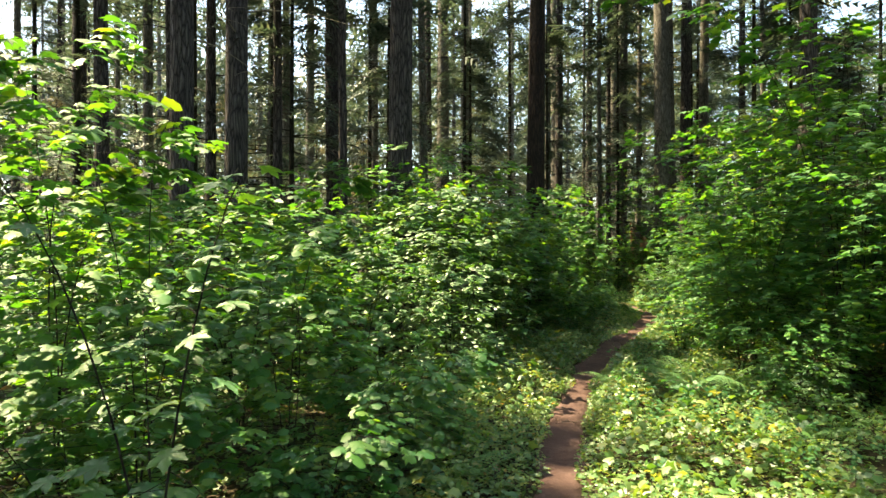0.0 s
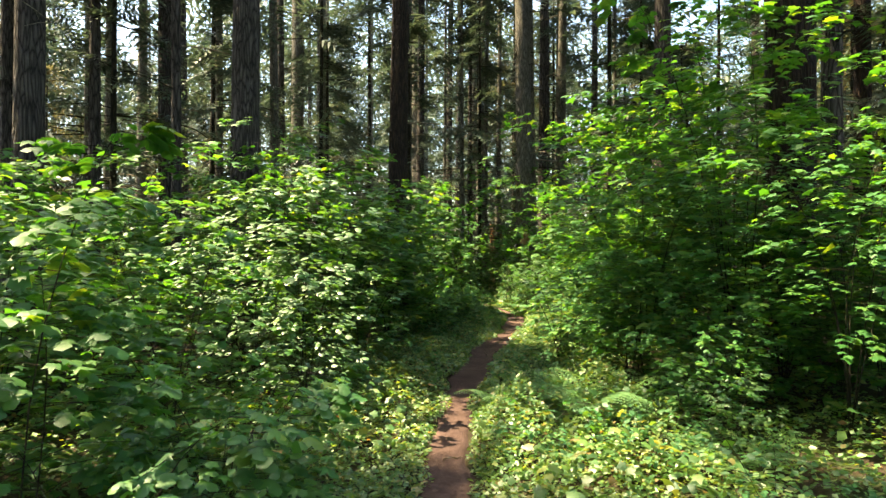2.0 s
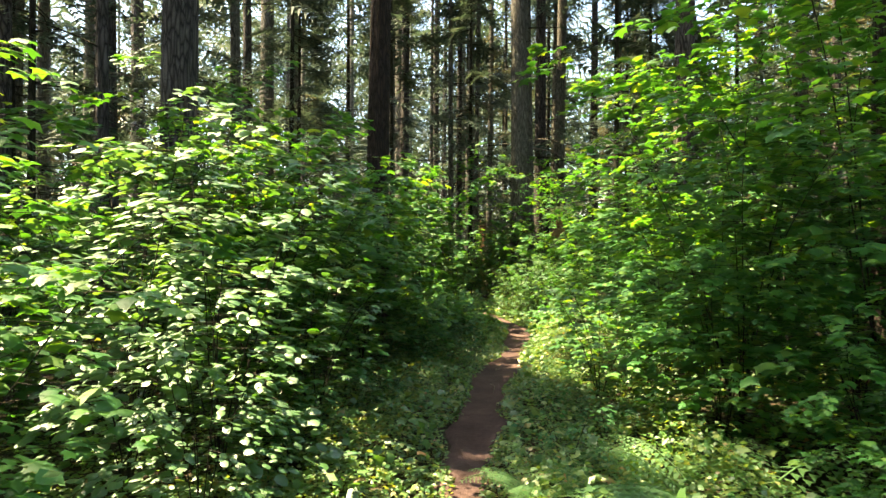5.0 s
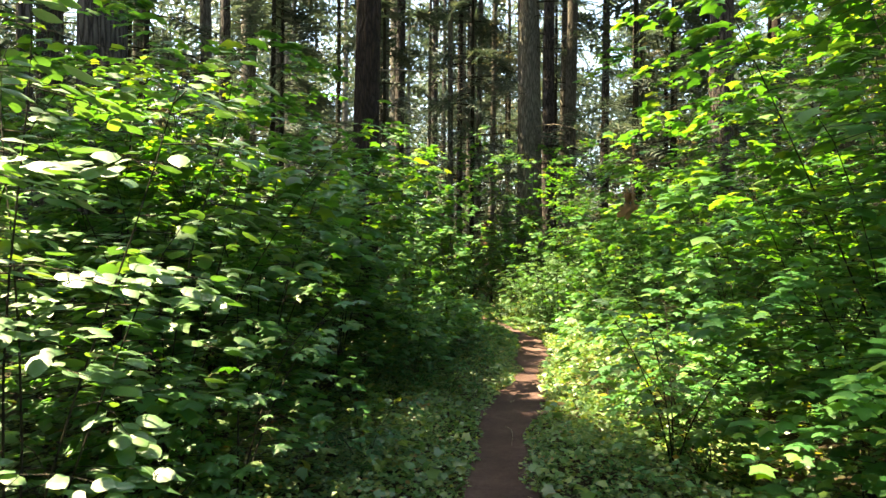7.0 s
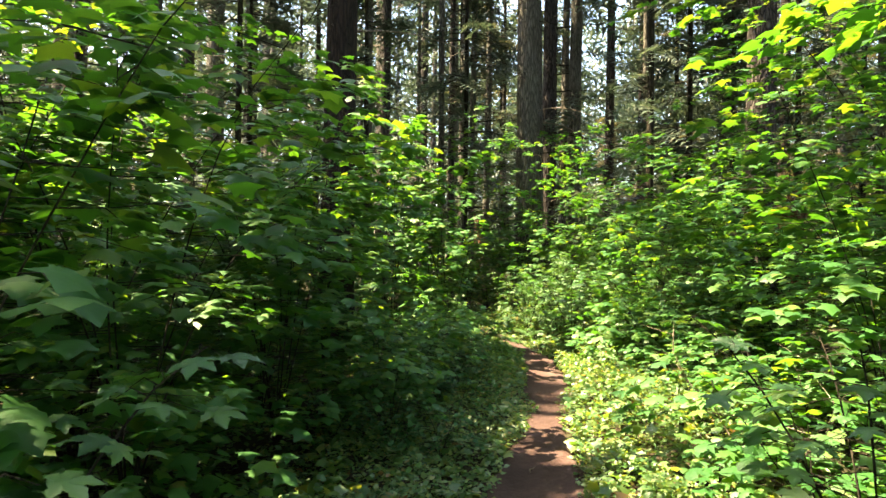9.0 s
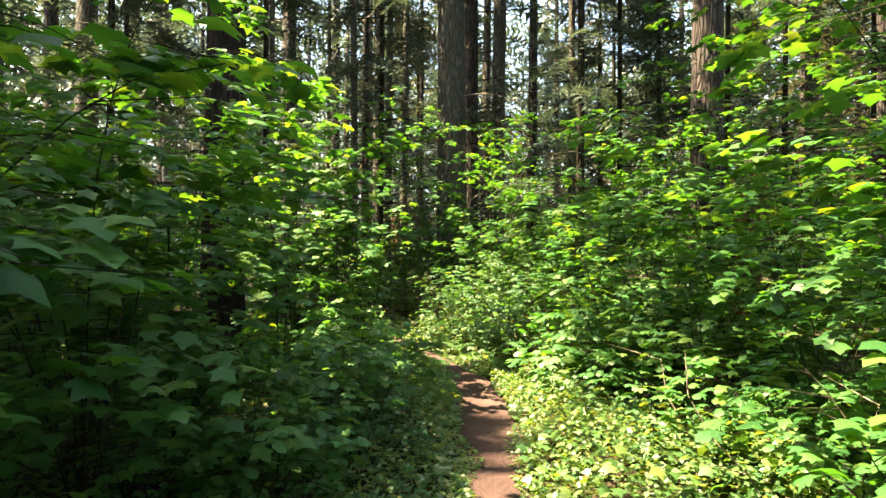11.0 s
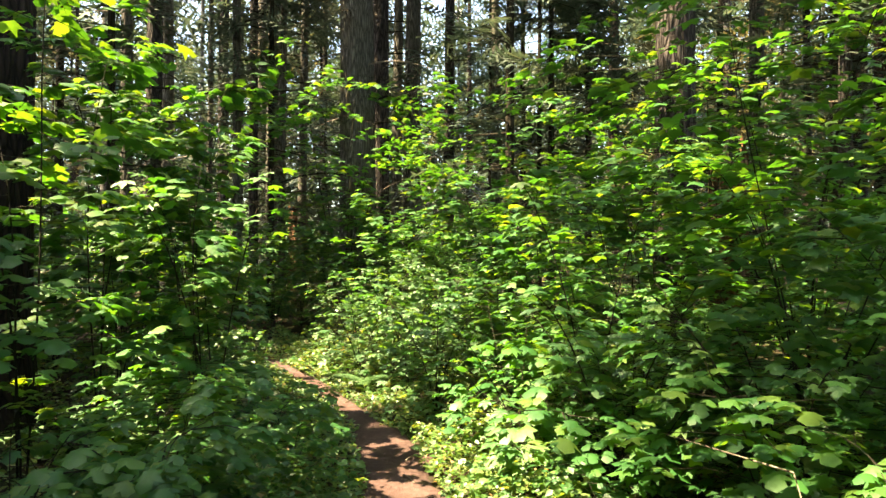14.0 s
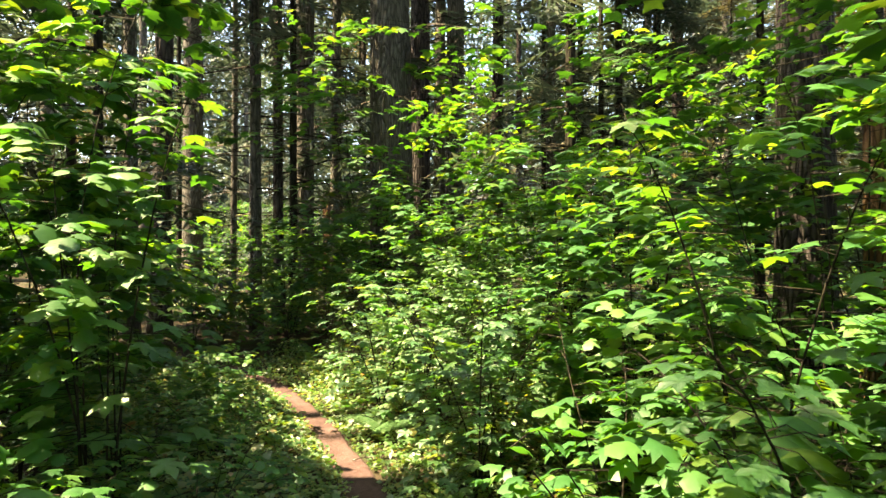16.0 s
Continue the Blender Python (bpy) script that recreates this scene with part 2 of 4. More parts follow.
def wear(y):
    """How much wider than usual the trail is trodden."""
    return 1 + sum(a * np.exp(-((np.asarray(y) - c) / 0.65) ** 2) for a, c in ((0.4, 8.2), (0.85, 9.8), (0.35, 12.1), (0.5, 13.6)))


def waves(x, y, seed, n=7, base=0.35):
    """A smooth sum of random waves, about -1 to 1."""
    r = np.random.default_rng(seed)
    out = 0
    for k in range(n):
        a, fr, ph = r.uniform(0, 6.28), base * 1.7 ** k * r.uniform(0.8, 1.2), r.uniform(0, 6.28)
        out = out + np.sin((x * math.cos(a) + y * math.sin(a)) * fr + ph) / 1.5 ** k
    return out / 2.2


def ground_z(x, y):
    """Height of the forest floor: level trail, gentle humps beside it."""
    d = np.abs(off_trail(x, y))
    side = np.clip((d - 0.15) / 0.35, 0, 1)
    return side * 0.045 + np.clip((d - 0.4) / 3, 0, 1) * 0.10 * waves(x, y, 3) + 0.012 * waves(x, y, 9, 5, 4.0) * side - 0.03


def grid_mesh(name, xs, ys, mat):
    X, Y = np.meshgrid(xs, ys)
    v = np.stack([X.ravel(), Y.ravel(), ground_z(X.ravel(), Y.ravel())], -1)
    n = len(xs)
    i, j = np.meshgrid(np.arange(len(ys) - 1), np.arange(n - 1), indexing='ij')
    q = np.stack([i * n + j, i * n + j + 1, (i + 1) * n + j + 1, (i + 1) * n + j], -1).reshape(-1, 4)
    return make_mesh(name, v, q, mat, True)


xs = np.unique(np.concatenate([np.linspace(-700, -40, 12), np.linspace(-40, -6, 18), np.arange(-6, 10, 0.16), np.linspace(10, 50, 20), np.linspace(50, 700, 12)]))
ys = np.unique(np.concatenate([np.linspace(-700, -30, 12), np.linspace(-30, -1, 14), np.arange(-1, 22, 0.16), np.linspace(22, 70, 24), np.linspace(70, 900, 12)]))
ground = tagged(new("ground", grid_mesh("ground", xs, ys, LITTER)), "dark forest floor of needles and leaf litter", "ground", kind="structure")

# the trodden strip, with ragged edges and a shallow hollow
u = np.linspace(-1, 1, 15)
yy = np.arange(-10, 34, 0.05)
wid = 0.168 + 0.035 * waves(yy, yy * 0, 21, 6, 1.1) + 0.01 * waves(yy, yy * 0, 22, 5, 9.0)
wid = wid * np.interp(yy, (14.0, 15.2), (1.0, 0.5)) * wear(yy)
sl = (trail_x(yy + 0.2) - trail_x(yy - 0.2)) / 0.4
nx, ny = 1 / np.sqrt(1 + sl ** 2), -sl / np.sqrt(1 + sl ** 2)
cx = trail_x(yy) + 0.03 * waves(yy, yy * 0, 25, 5, 1.6)
rag = 1 + 0.2 * waves(yy[:, None] * 1.0, np.sign(u)[None] * 50.0, 31, 6, 5.0)
X = cx[:, None] + nx[:, None] * (u[None] * wid[:, None] * rag)
Y = yy[:, None] + ny[:, None] * (u[None] * wid[:, None] * rag)
Z = ground_z(X, Y) + 0.034 + 0.006 * waves(X, Y, 41, 6, 6.0) - 0.016 * (1 - u[None] ** 2) - 0.038 * np.abs(u[None]) ** 6
n = len(u)
i, j = np.meshgrid(np.arange(len(yy) - 1), np.arange(n - 1), indexing='ij')
q = np.stack([i * n + j, i * n + j + 1, (i + 1) * n + j + 1, (i + 1) * n + j], -1).reshape(-1, 4)
tagged(new("road_trail", make_mesh("trail", np.stack([X.ravel(), Y.ravel(), Z.ravel()], -1), q, TRAIL, True)), "narrow footpath of trodden reddish-brown soil", "footpath", kind="structure")

# ---- trees ----
# places on the plan where crowns are cut open so that sun lands: x, y, height, radius
LIT = [(0.4, 10.2, 2.8, 0.4), (3.6, 9.3, 0.5, 0.5), (-1.0, 2.4, 2.2, 0.4), (3.5, 8.9, 0.9, 0.7), (1.5, 3.6, 0.2, 0.6), (1.7, 4.4, 0.2, 0.7), (2.1, 4.1, 0.2, 0.3), (1.8, 5.2, 0.3, 0.3), (0.75, 4.1, 0.0, 0.25), (-0.4, 7.0, 1.6, 0.8), (0.4, 6.4, 1.0, 0.8), (0.5, 6.0, 0.3, 0.5),
       (4.6, 9.1, 1.9, 0.5), (4.0, 8.2, 1.7, 0.5), (4.4, 8.3, 2.6, 0.45), (3.9, 10.7, 0.3, 0.95), (3.4, 9.9, 0.3, 0.6), (4.15, 12.0, 0.3, 0.5), (4.6, 12.9, 0.6, 0.6), (4.2, 11.0, 0.6, 0.5), (5.2, 14.6, 0.9, 1.0), (5.2, 16.0, 1.0, 1.0), (5.5, 12.9, 1.5, 0.45),
       (0.3, 7.0, 1.3, 0.8), (-1.6, 3.0, 2.3, 0.35), (-3.2, 4.6, 1.6, 0.7), (2.3, 14.0, 2.8, 0.45), (-0.6, 8.5, 1.9, 0.5),
       (3.3, 13.9, 2.0, 0.55), (3.3, 13.9, 2.6, 0.6), (2.6, 13.3, 1.8, 0.35), (0.2, 10.4, 2.5, 0.7), (4.3, 9.6, 0.6, 0.55), (4.8, 9.0, 1.2, 0.45), (3.6, 5.3, 1.3, 0.35), (6.3, 12.5, 1.8, 0.55), (5.7, 14.5, 1.3, 0.8), (5.0, 14.7, 1.0, 0.7), (4.9, 15.4, 1.0, 0.7), (6.0, 15.5, 1.6, 0.6), (5.7, 12.3, 1.5, 0.4), (3.0, 8.15, 1.0, 0.4), (-1.6, 2.9, 0.6, 0.45), (-2.2, 3.6, 1.2, 0.5), (-1.9, 3.2, 1.7, 0.3), (4.3, 15.9, 0.6, 0.6), (4.6, 17.5, 0.8, 0.6), (5.6, 16.8, 1.2, 0.7), (0.35, 6.6, 0.6, 0.45), (0.9, 7.4, 0.2, 0.3), (0.7, 8.1, 0.8, 0.35), (1.2, 8.2, 0.2, 0.25), (-0.1, 6.6, 1.0, 0.5), (3.3, 9.2, 0.5, 0.6), (3.9, 9.8, 0.4, 0.6),
       (3.2, 10.8, 0.0, 0.2), (4.1, 12.8, 0.0, 0.25), (6.2, 18.8, 4.2, 1.0), (5.2, 15.3, 1.2, 0.9), (1.7, 11.6, 1.6, 0.4), (4.4, 13.4, 1.0, 0.5)]
SUNV = np.array(SUN)


def in_sun_gap(p):
    """True for each point that would shade one of the sunny places, or where the roof of crowns is thinned to let sun
    in.
    """
    s = (p[:, 2] - 1.0) / SUNV[2]
    gx, gy = p[:, 0] - SUNV[0] * s, p[:, 1] - SUNV[1] * s
    d = off_trail(gx, gy)
    thin = np.where(d > 2.8, 0.25, np.where(d > -0.3, 0.08, 0.45))
    thin = np.where((d > 2.5) & (gy < 9.0), 0.2, thin)
    thin = np.where((d > 0.9) & (d < 2.5) & (gy < 7.0), 1.2, thin)
    thin = np.where((d < -1.7) & (gy > 4.2) & (gy < 8.5), 0.22, thin)
    thin = np.where((np.abs(d) < 0.3) & (gy > 5), 0.4, thin)
    thin = np.where((d > 0.9) & (d < 2.8) & (gy > 10.6) & (gy < 12.8), 0.3, thin)
    thin = np.where((d < -0.35) & (d > -2.6) & (gy > 11) & (gy < 12.8), 0.5, thin)
    thin = np.where((d < -0.35) & (d > -3.2) & (gy > 12.8) & (gy < 15.8), 0.3, thin)
    thin = np.where((d < -0.35) & (d > -2.4) & (gy < 5.2) | (d < -0.9) & (d > -2.4) & (gy > 8.9) & (gy < 11), 1.0, thin)
    thin = np.where(d < -3.8, 0.05, thin)
    thin = np.where(gy > 17.5, -0.1, thin)
    thin = np.where((gy > 13.4) & (gy < 17.5) & (d > 0.25) & (d < 1.9), -0.9, thin)
    out = waves(gx, gy, 77, 5, 1.9) > thin
    for x, y, z, r in LIT:
        s = (p[:, 2] - z) / SUNV[2]
        out |= (p[:, 0] - SUNV[0] * s - x) ** 2 + (p[:, 1] - SUNV[1] * s - y) ** 2 < (1.3 * r) ** 2
    return out


def trunk_shades(x, y):
    """True if the trunk of a tree at x, y would stand in the light of a sunny place."""
    z = np.linspace(2, 20, 60)
    hit = 0
    for a, b, c, r in LIT:
        s = (z - c) / SUNV[2]
        hit += ((x - SUNV[0] * s - a) ** 2 + (y - SUNV[1] * s - b) ** 2 < r * r).sum()
    return hit > 2


def trunk_mesh(name, dia, height, mat, sides, step, seed, lean=(0, 0), fine_to=9.0):
    """A tapered trunk with furrowed bark and a flared foot."""
    r = np.random.default_rng(seed)
    z = np.concatenate([np.arange(-0.3, fine_to, step), np.linspace(fine_to, height, 14)])
    th = np.linspace(0, 2 * np.pi, sides, endpoint=False)
    Zg, T = np.meshgrid(z, th, indexing='ij')
    rad = dia / 2 * (1 - 0.62 * np.clip(Zg / height, 0, 1)) * (1 + 0.45 * np.exp(-np.maximum(Zg, 0) / 0.35))
    k = max(5, round(dia * 26))
    wob = 0.9 * np.sin(Zg * 1.1 + r.uniform(0, 6)) + 0.6 * np.sin(Zg * 2.9 + T * 2 + r.uniform(0, 6)) + 0.35 * np.sin(Zg * 7.3 + 3 * T)
    ridge = np.abs(np.sin(k / 2 * T + wob)) ** 0.6 * 0.7 + 0.3 * np.abs(np.sin(Zg * 9 + 2.2 * np.sin(T * 5 + wob) + r.uniform(0, 6)))
    rad = rad * (1 + 0.055 * (ridge - 0.7)) + 0.012 * dia * np.sin(T * 2 + r.uniform(0, 6))
    X = np.cos(T) * rad + lean[0] * Zg + 0.02 * np.sin(Zg * 0.4 + seed)
    Y = np.sin(T) * rad + lean[1] * Zg
    i = np.arange(len(z) - 1)[:, None] * sides
    j = np.arange(sides)[None]
    q = np.stack([i + j, i + (j + 1) % sides, i + sides + (j + 1) % sides, i + sides + j], -1).reshape(-1, 4)
    return make_mesh(name, np.stack([X, Y, Zg], -1).reshape(-1, 3), q, mat, True)


def limb_line(r, z, az, length, droop):
    s = np.linspace(0, 1, 6)
    out = np.array([math.cos(az), math.sin(az), 0])
    side = np.array([-math.sin(az), math.cos(az), 0])
    return np.array([0, 0, z]) + out * (s * length)[:, None] + side * (np.sin(s * 2.5) * r.uniform(-0.2, 0.2) * length)[:, None] + np.array([0, 0, 1.0]) * (0.10 * length * s - droop * length * s ** 2)[:, None]


def crown_arrays(r, z0, z1, reach, limbs, per, shape, size, lean=(0, 0)):
    """Sprays on drooping limbs between two heights; wide below, narrow at the top."""
    pos, yd = [], []
    twigs = []
    for k in range(limbs):
        h = r.uniform(0, 1) ** 0.85
        z = z0 + (z1 - z0) * h
        L = reach * (1.05 - 0.85 * h) * r.uniform(0.55, 1.1)
        az = r.uniform(0, 2 * np.pi)
        line = limb_line(r, z, az, L, r.uniform(0.15, 0.45)) + np.array([lean[0] * z, lean[1] * z, 0])
        twigs.append(tube(line[[0, 2, 5]], [0.012 + 0.010 * L / 2, 0.010, 0.003], 3))
        s = r.uniform(0.22, 1, per) ** 0.8
        p = np.stack([np.interp(s, np.linspace(0, 1, 6), line[:, c]) for c in range(3)], -1)
        a2 = az + r.choice([-1, 1], per) * r.uniform(0.3, 1.2, per)
        d = np.stack([np.cos(a2), np.sin(a2), r.uniform(-0.55, 0.1, per)], -1)
        pos.append(p + r.normal(0, 0.04, (per, 3)))
        yd.append(d)
    pos, yd = np.concatenate(pos), np.concatenate(yd)
    up = np.array([0, 0, 1.0]) + r.normal(0, 0.3, pos.shape)
    sz = size * r.uniform(0.6, 1.3, len(pos))
    return pos, yd, up, sz, twigs


TREE_LABELS = {"BARK": "tall fir with dark furrowed grey-brown bark", "BARK_RED_SHADE": "tall fir with dark reddish-brown bark, doubling as bark in shade", "BARK_PALE_HAZE": "tall fir with pale grey bark, doubling as haze on far trunks"}


def fir(x, y, dia, height, bark, z0, reach, limbs, per, seed, near, dead=0, lean=(0, 0), gap=True):
    r = np.random.default_rng(seed)
    base = new("fir_tree")
    gz = float(ground_z(np.array([x]), np.array([y]))[0])
    base.location = (x, y, gz - 0.02)
    mat = {"BARK": BARK, "BARK_RED_SHADE": BARK_RED_SHADE, "BARK_PALE_HAZE": BARK_PALE_HAZE}[bark]
    tagged(base, TREE_LABELS[bark], "tree", "fir trees of the forest")
    part("trunk", trunk_mesh("trunk", dia, height, mat, 40 if near else 10, 0.1 if near else 1.0, seed, lean, 10.0 if near else 6.0), base)
    pos, yd, up, sz, twigs = crown_arrays(r, z0, height, reach, limbs, per, SPRAY, 0.85 if gap else 1.45, lean)
    # holes are cut into the crown only to steer the sun onto the plants
    if gap:
        keep = ~in_sun_gap(pos + np.array([x, y, 0]) + 0.3 * unit(yd))
        pos, yd, up, sz = pos[keep], yd[keep], up[keep], sz[keep]
        mids = np.array([w[0].mean(0) for w in twigs]) + np.array([x, y, 0])
        clear = in_sun_gap(mids)
        twigs = [w for w, c in zip(twigs, clear) if not c]
    v, f = scatter(SPRAY if near else SPRAY_FAR, pos, yd, up, sz)
    crown = part("crown", make_mesh("crown", v, f, NEEDLE), base)
    tv, tq = joined(twigs)
    part("bough", make_mesh("bough", tv, tq, TWIG), crown)["kind"] = "stuff"
    for k in range(dead):
        z = r.uniform(1.8, z0 + 1.0)
        az = r.uniform(0, 6.28)
        L = r.uniform(0.4, 1.7)
        rt = dia / 2 * 0.8
        line = limb_line(r, z, az, L, r.uniform(0.0, 0.5)) + np.array([math.cos(az) * rt + lean[0] * z, math.sin(az) * rt + lean[1] * z, 0])
        pcs = [tube(line, np.linspace(0.016, 0.004, 6), 4)]
        for c in range(5):
            b0 = line[r.integers(2, 6)]
            d = np.array([r.normal(), r.normal(), r.uniform(-0.6, 0.2)])
            d = d / np.linalg.norm(d) * r.uniform(0.15, 0.45)
            pcs.append(tube(np.array([b0, b0 + d * 0.5 + [0, 0, 0.02], b0 + d]), [0.005, 0.004, 0.002], 3))
        lv, lq = joined(pcs)
        lm = part("dead_limb", make_mesh("dead_limb", lv, lq, DRYTWIG if k % 3 == 0 else TWIG), base)
    return base


# the last three are added so that their crowns shade the left bushes
# the firs beside the trail: x, y, diameter, bark, lower end of the crown, dead limbs
# the fir at 5.83, 7.73 has shade painted on by the dark reddish bark
NEAR = [(-3.51, 10.72, 0.40, "BARK", 8.5, 6), (-3.96, 9.5, 0.38, "BARK", 9.0, 6), (-6.6, 12.3, 0.30, "BARK", 8.0, 6), (-2.95, 17.4, 0.48, "BARK", 7.0, 12), (-0.78, 11.74, 0.46, "BARK", 9.5, 5),
        (2.25, 15.54, 0.47, "BARK_RED_SHADE", 9.0, 8), (5.0, 28.0, 0.5, "BARK_PALE_HAZE", 9.0, 14), (6.9, 19.9, 0.57, "BARK_PALE_HAZE", 7.5, 14), (8.6, 22.6, 0.42, "BARK", 7.0, 14), (5.83, 7.73, 0.60, "BARK_RED_SHADE", 7.5, 4),
        (6.65, 7.9, 0.26, "BARK", 6.5, 6), (8.4, 14.6, 0.45, "BARK", 7.0, 6), (4.0, 22.2, 0.30, "BARK", 7.0, 10), (-3.9, 14.9, 0.24, "BARK", 8.0, 6), (-6.3, 14.8, 0.26, "BARK", 7.5, 6), (-2.2, 13.9, 0.2, "BARK", 8.0, 5)]
for k, (x, y, dia, bark, z0, dead) in enumerate(NEAR):
    fir(x, y, dia, 24 + 3 * math.sin(k * 2.1), bark, z0, 3.2, 60, 14, 100 + k, True, dead, lean=(0.008 * math.sin(k * 1.7), 0.006 * math.cos(k)))

# the rest of the wood: x, y, diameter
WOOD = [
    (-11.17, 16.59, 0.21), (-9.48, 16.47, 0.4), (-10.44, 19.36, 0.43), (-10.92, 21.37, 0.21), (-8.39, 18.16, 0.34), (-5.81, 15.97, 0.31), (-4.99, 18.33, 0.33), (-4.99, 23.48, 0.38),
    (0.77, 23.99, 0.4), (6.66, 29.25, 0.36), (6.93, 25.06, 0.34), (8.7, 21.29, 0.36), (-4.9, 19.75, 0.3), (-4.12, 26.11, 0.5), (-0.05, 23.51, 0.5), (1.32, 35.49, 0.46),
    (4.16, 38.30, 0.38), (8.68, 35.45, 0.3), (8.46, 31.37, 0.48), (-2.16, 20.29, 0.28), (-0.54, 18.58, 0.27), (-0.52, 22.62, 0.32), (1.44, 33.73, 0.28), (3.57, 21.56, 0.21),
    (9.66, 23.81, 0.27), (11.3, 24.08, 0.31), (10.58, 21.00, 0.2), (5.45, 24.89, 0.14), (5.28, 21.37, 0.18), (5.93, 22.77, 0.2), (6.46, 22.63, 0.19), (7.49, 24.42, 0.22),
    (13.6, 17.00, 0.3), (12.55, 14.92, 0.2), (7.41, 20.50, 0.3),
]


def wood(count, x0, x1, y0, y1, seed, clear, gap):
    """Random places for trees that keep their distance from one another."""
    r = np.random.default_rng(seed)
    placed = [(a[0], a[1]) for a in NEAR] + [(a[0], a[1]) for a in WOOD]
    out = []
    tries = 0
    while len(out) < count and tries < 20000:
        tries += 1
        x, y = r.uniform(x0, x1), r.uniform(y0, y1)
        if not clear(x, y) or (gap and trunk_shades(x, y)) or any((x - a) ** 2 + (y - b) ** 2 < 1.7 ** 2 for a, b in placed):
            continue
        placed.append((x, y))
        out.append((x, y, r))
    return out


r = np.random.default_rng(55)
# most trunks take the pale bark, which paints haze and light onto them
for k, (x, y, dia) in enumerate(WOOD):
    fir(x, y, dia, 15 + 24 * dia, ("BARK_PALE_HAZE", "BARK", "BARK_PALE_HAZE", "BARK_PALE_HAZE")[k % 4], r.uniform(3.2, 6.0), r.uniform(1.8, 2.8), 42, 10, 300 + k, False, 9, lean=(r.normal(0, 0.006), r.normal(0, 0.006)))
# more firs on the left, mostly out of view, added largely as shade casters
for k, (x, y, r) in enumerate(wood(22, -16, -4.8, -4, 13, 5, lambda x, y: x < -5.5, True)):
    fir(x, y, r.uniform(0.2, 0.42), r.uniform(18, 27), ("BARK", "BARK", "BARK_RED_SHADE", "BARK_PALE_HAZE")[k % 4], r.uniform(5.5, 9), r.uniform(2.2, 3.2), 55, 12, 360 + k, False, 5, lean=(r.normal(0, 0.008), r.normal(0, 0.008)))

# unseen dense firs beside the view, added to darken the left foreground
for k, (x, y, r) in enumerate(wood(9, -12, -5.2, -3.5, 7.5, 15, lambda x, y: x < -0.72 * y - 1.5, True)):
    fir(x, y, r.uniform(0.25, 0.42), r.uniform(19, 25), "BARK", r.uniform(4.5, 6.5), 3.6, 80, 16, 420 + k, False, 3)

# far trees: a few kinds, copied
KINDS = [fir(-60 - 6 * k, -60, 0.36 + 0.05 * k, 22 + 2 * k, ("BARK", "BARK_PALE_HAZE", "BARK_RED_SHADE", "BARK")[k], 2.0 + 1.0 * k, 3.2, 50, 9, 700 + k, False, 2, gap=False) for k in range(4)]
far = wood(50, -48, 75, 26, 78, 6, lambda x, y: -0.85 * y - 2 < x < 1.5 * y + 4 and (y > 33 or x > 13), False)
far += wood(18, 11, 48, 2, 30, 8, lambda x, y: x > 11.5, False)
# unseen trees behind the start, added to hold back light from the sky
far += wood(24, -16, 16, -16, -3, 9, lambda x, y: abs(x) > 1.5, False)
for k, (x, y, r) in enumerate(far):
    s = r.uniform(0.8, 1.2)
    m = pose(x, y, -0.1, 0, 0, r.uniform(0, 360)) @ Matrix.Diagonal((s, s, s, 1))
    if k < 4:
        KINDS[k].location = (x, y, -0.1)
    else:
        c = copy_thing(KINDS[k % 4], m)
        c.scale = (s, s, s)

# the far edge of the wood: sprays of distant crowns, thinning out upwards
bk = np.random.default_rng(31)
n = 19000
a = bk.uniform(-0.95, 1.5, n)
rad = bk.uniform(62, 104, n)
h = bk.uniform(0, 1, n) ** 1.2 * (27 + 9 * waves(a * 30, a * 0, 51, 8, 0.6))
pos = np.stack([rad * np.sin(a), rad * np.cos(a), h], -1)
a2 = bk.uniform(0, 6.28, n)
yd = np.stack([np.cos(a2), np.sin(a2), bk.uniform(-0.9, 0.0, n)], -1)
tagged(new("backdrop", make_mesh("backdrop", *scatter(SPRAY_FAR, pos, yd, np.array([0, 0, 1.0]) + bk.normal(0, 0.6, (n, 3)), bk.uniform(2.8, 5.6, n)), NEEDLE)), "distant dark green conifers at the far edge of the forest", "forest", kind="structure")

# young hemlocks below the tall trees, with soft drooping sprays down to the ground
def young(x, y, height, seed, dry=False, limbs=42, per=10):
    r = np.random.default_rng(seed)
    base = new("young_hemlock")
    base.location = (x, y, -0.1)
    tagged(base, "young conifer with brown dry lower twigs" if dry else "young hemlock with soft drooping dark green sprays", "tree", "young conifers of the forest")
    part("trunk", trunk_mesh("trunk", 0.04 + 0.012 * height, height, TWIG, 8, 0.5, seed, (0, 0), height * 0.6), base)
    pos, yd, up, sz, twigs = crown_arrays(r, 1.0, height, 0.35 * height ** 0.8, limbs, per, SPRAY_FAR, 0.75)
    v, f = scatter(SPRAY_FAR, pos, yd, up, sz)
    crown = part("crown", make_mesh("crown", v, f, DRYNEEDLE if dry else NEEDLE), base)
    tv, tq = joined(twigs)
    part("bough", make_mesh("bough", tv, tq, TWIG), crown)["kind"] = "stuff"
    return base


YOUNG = [young(-50 - 3 * k, -60, 7 + 1.8 * k, 800 + k, k in (1, 3)) for k in range(4)]
yw = wood(88, -34, 60, 17, 62, 11, lambda x, y: -0.8 * y < x < 1.3 * y + 5 and abs(x - trail_x(y)) > 1.5 and (y > 20 or x < -6 or x > 10), False)
for k, (x, y, r) in enumerate(yw):
    s = r.uniform(0.6, 1.3)
    if k < 4:
        YOUNG[k].location = (x, y, -0.1)
    else:
        c = copy_thing(YOUNG[k % 4], pose(x, y, -0.1, 0, 0, r.uniform(0, 360)))
        c.scale = (s, s, s)

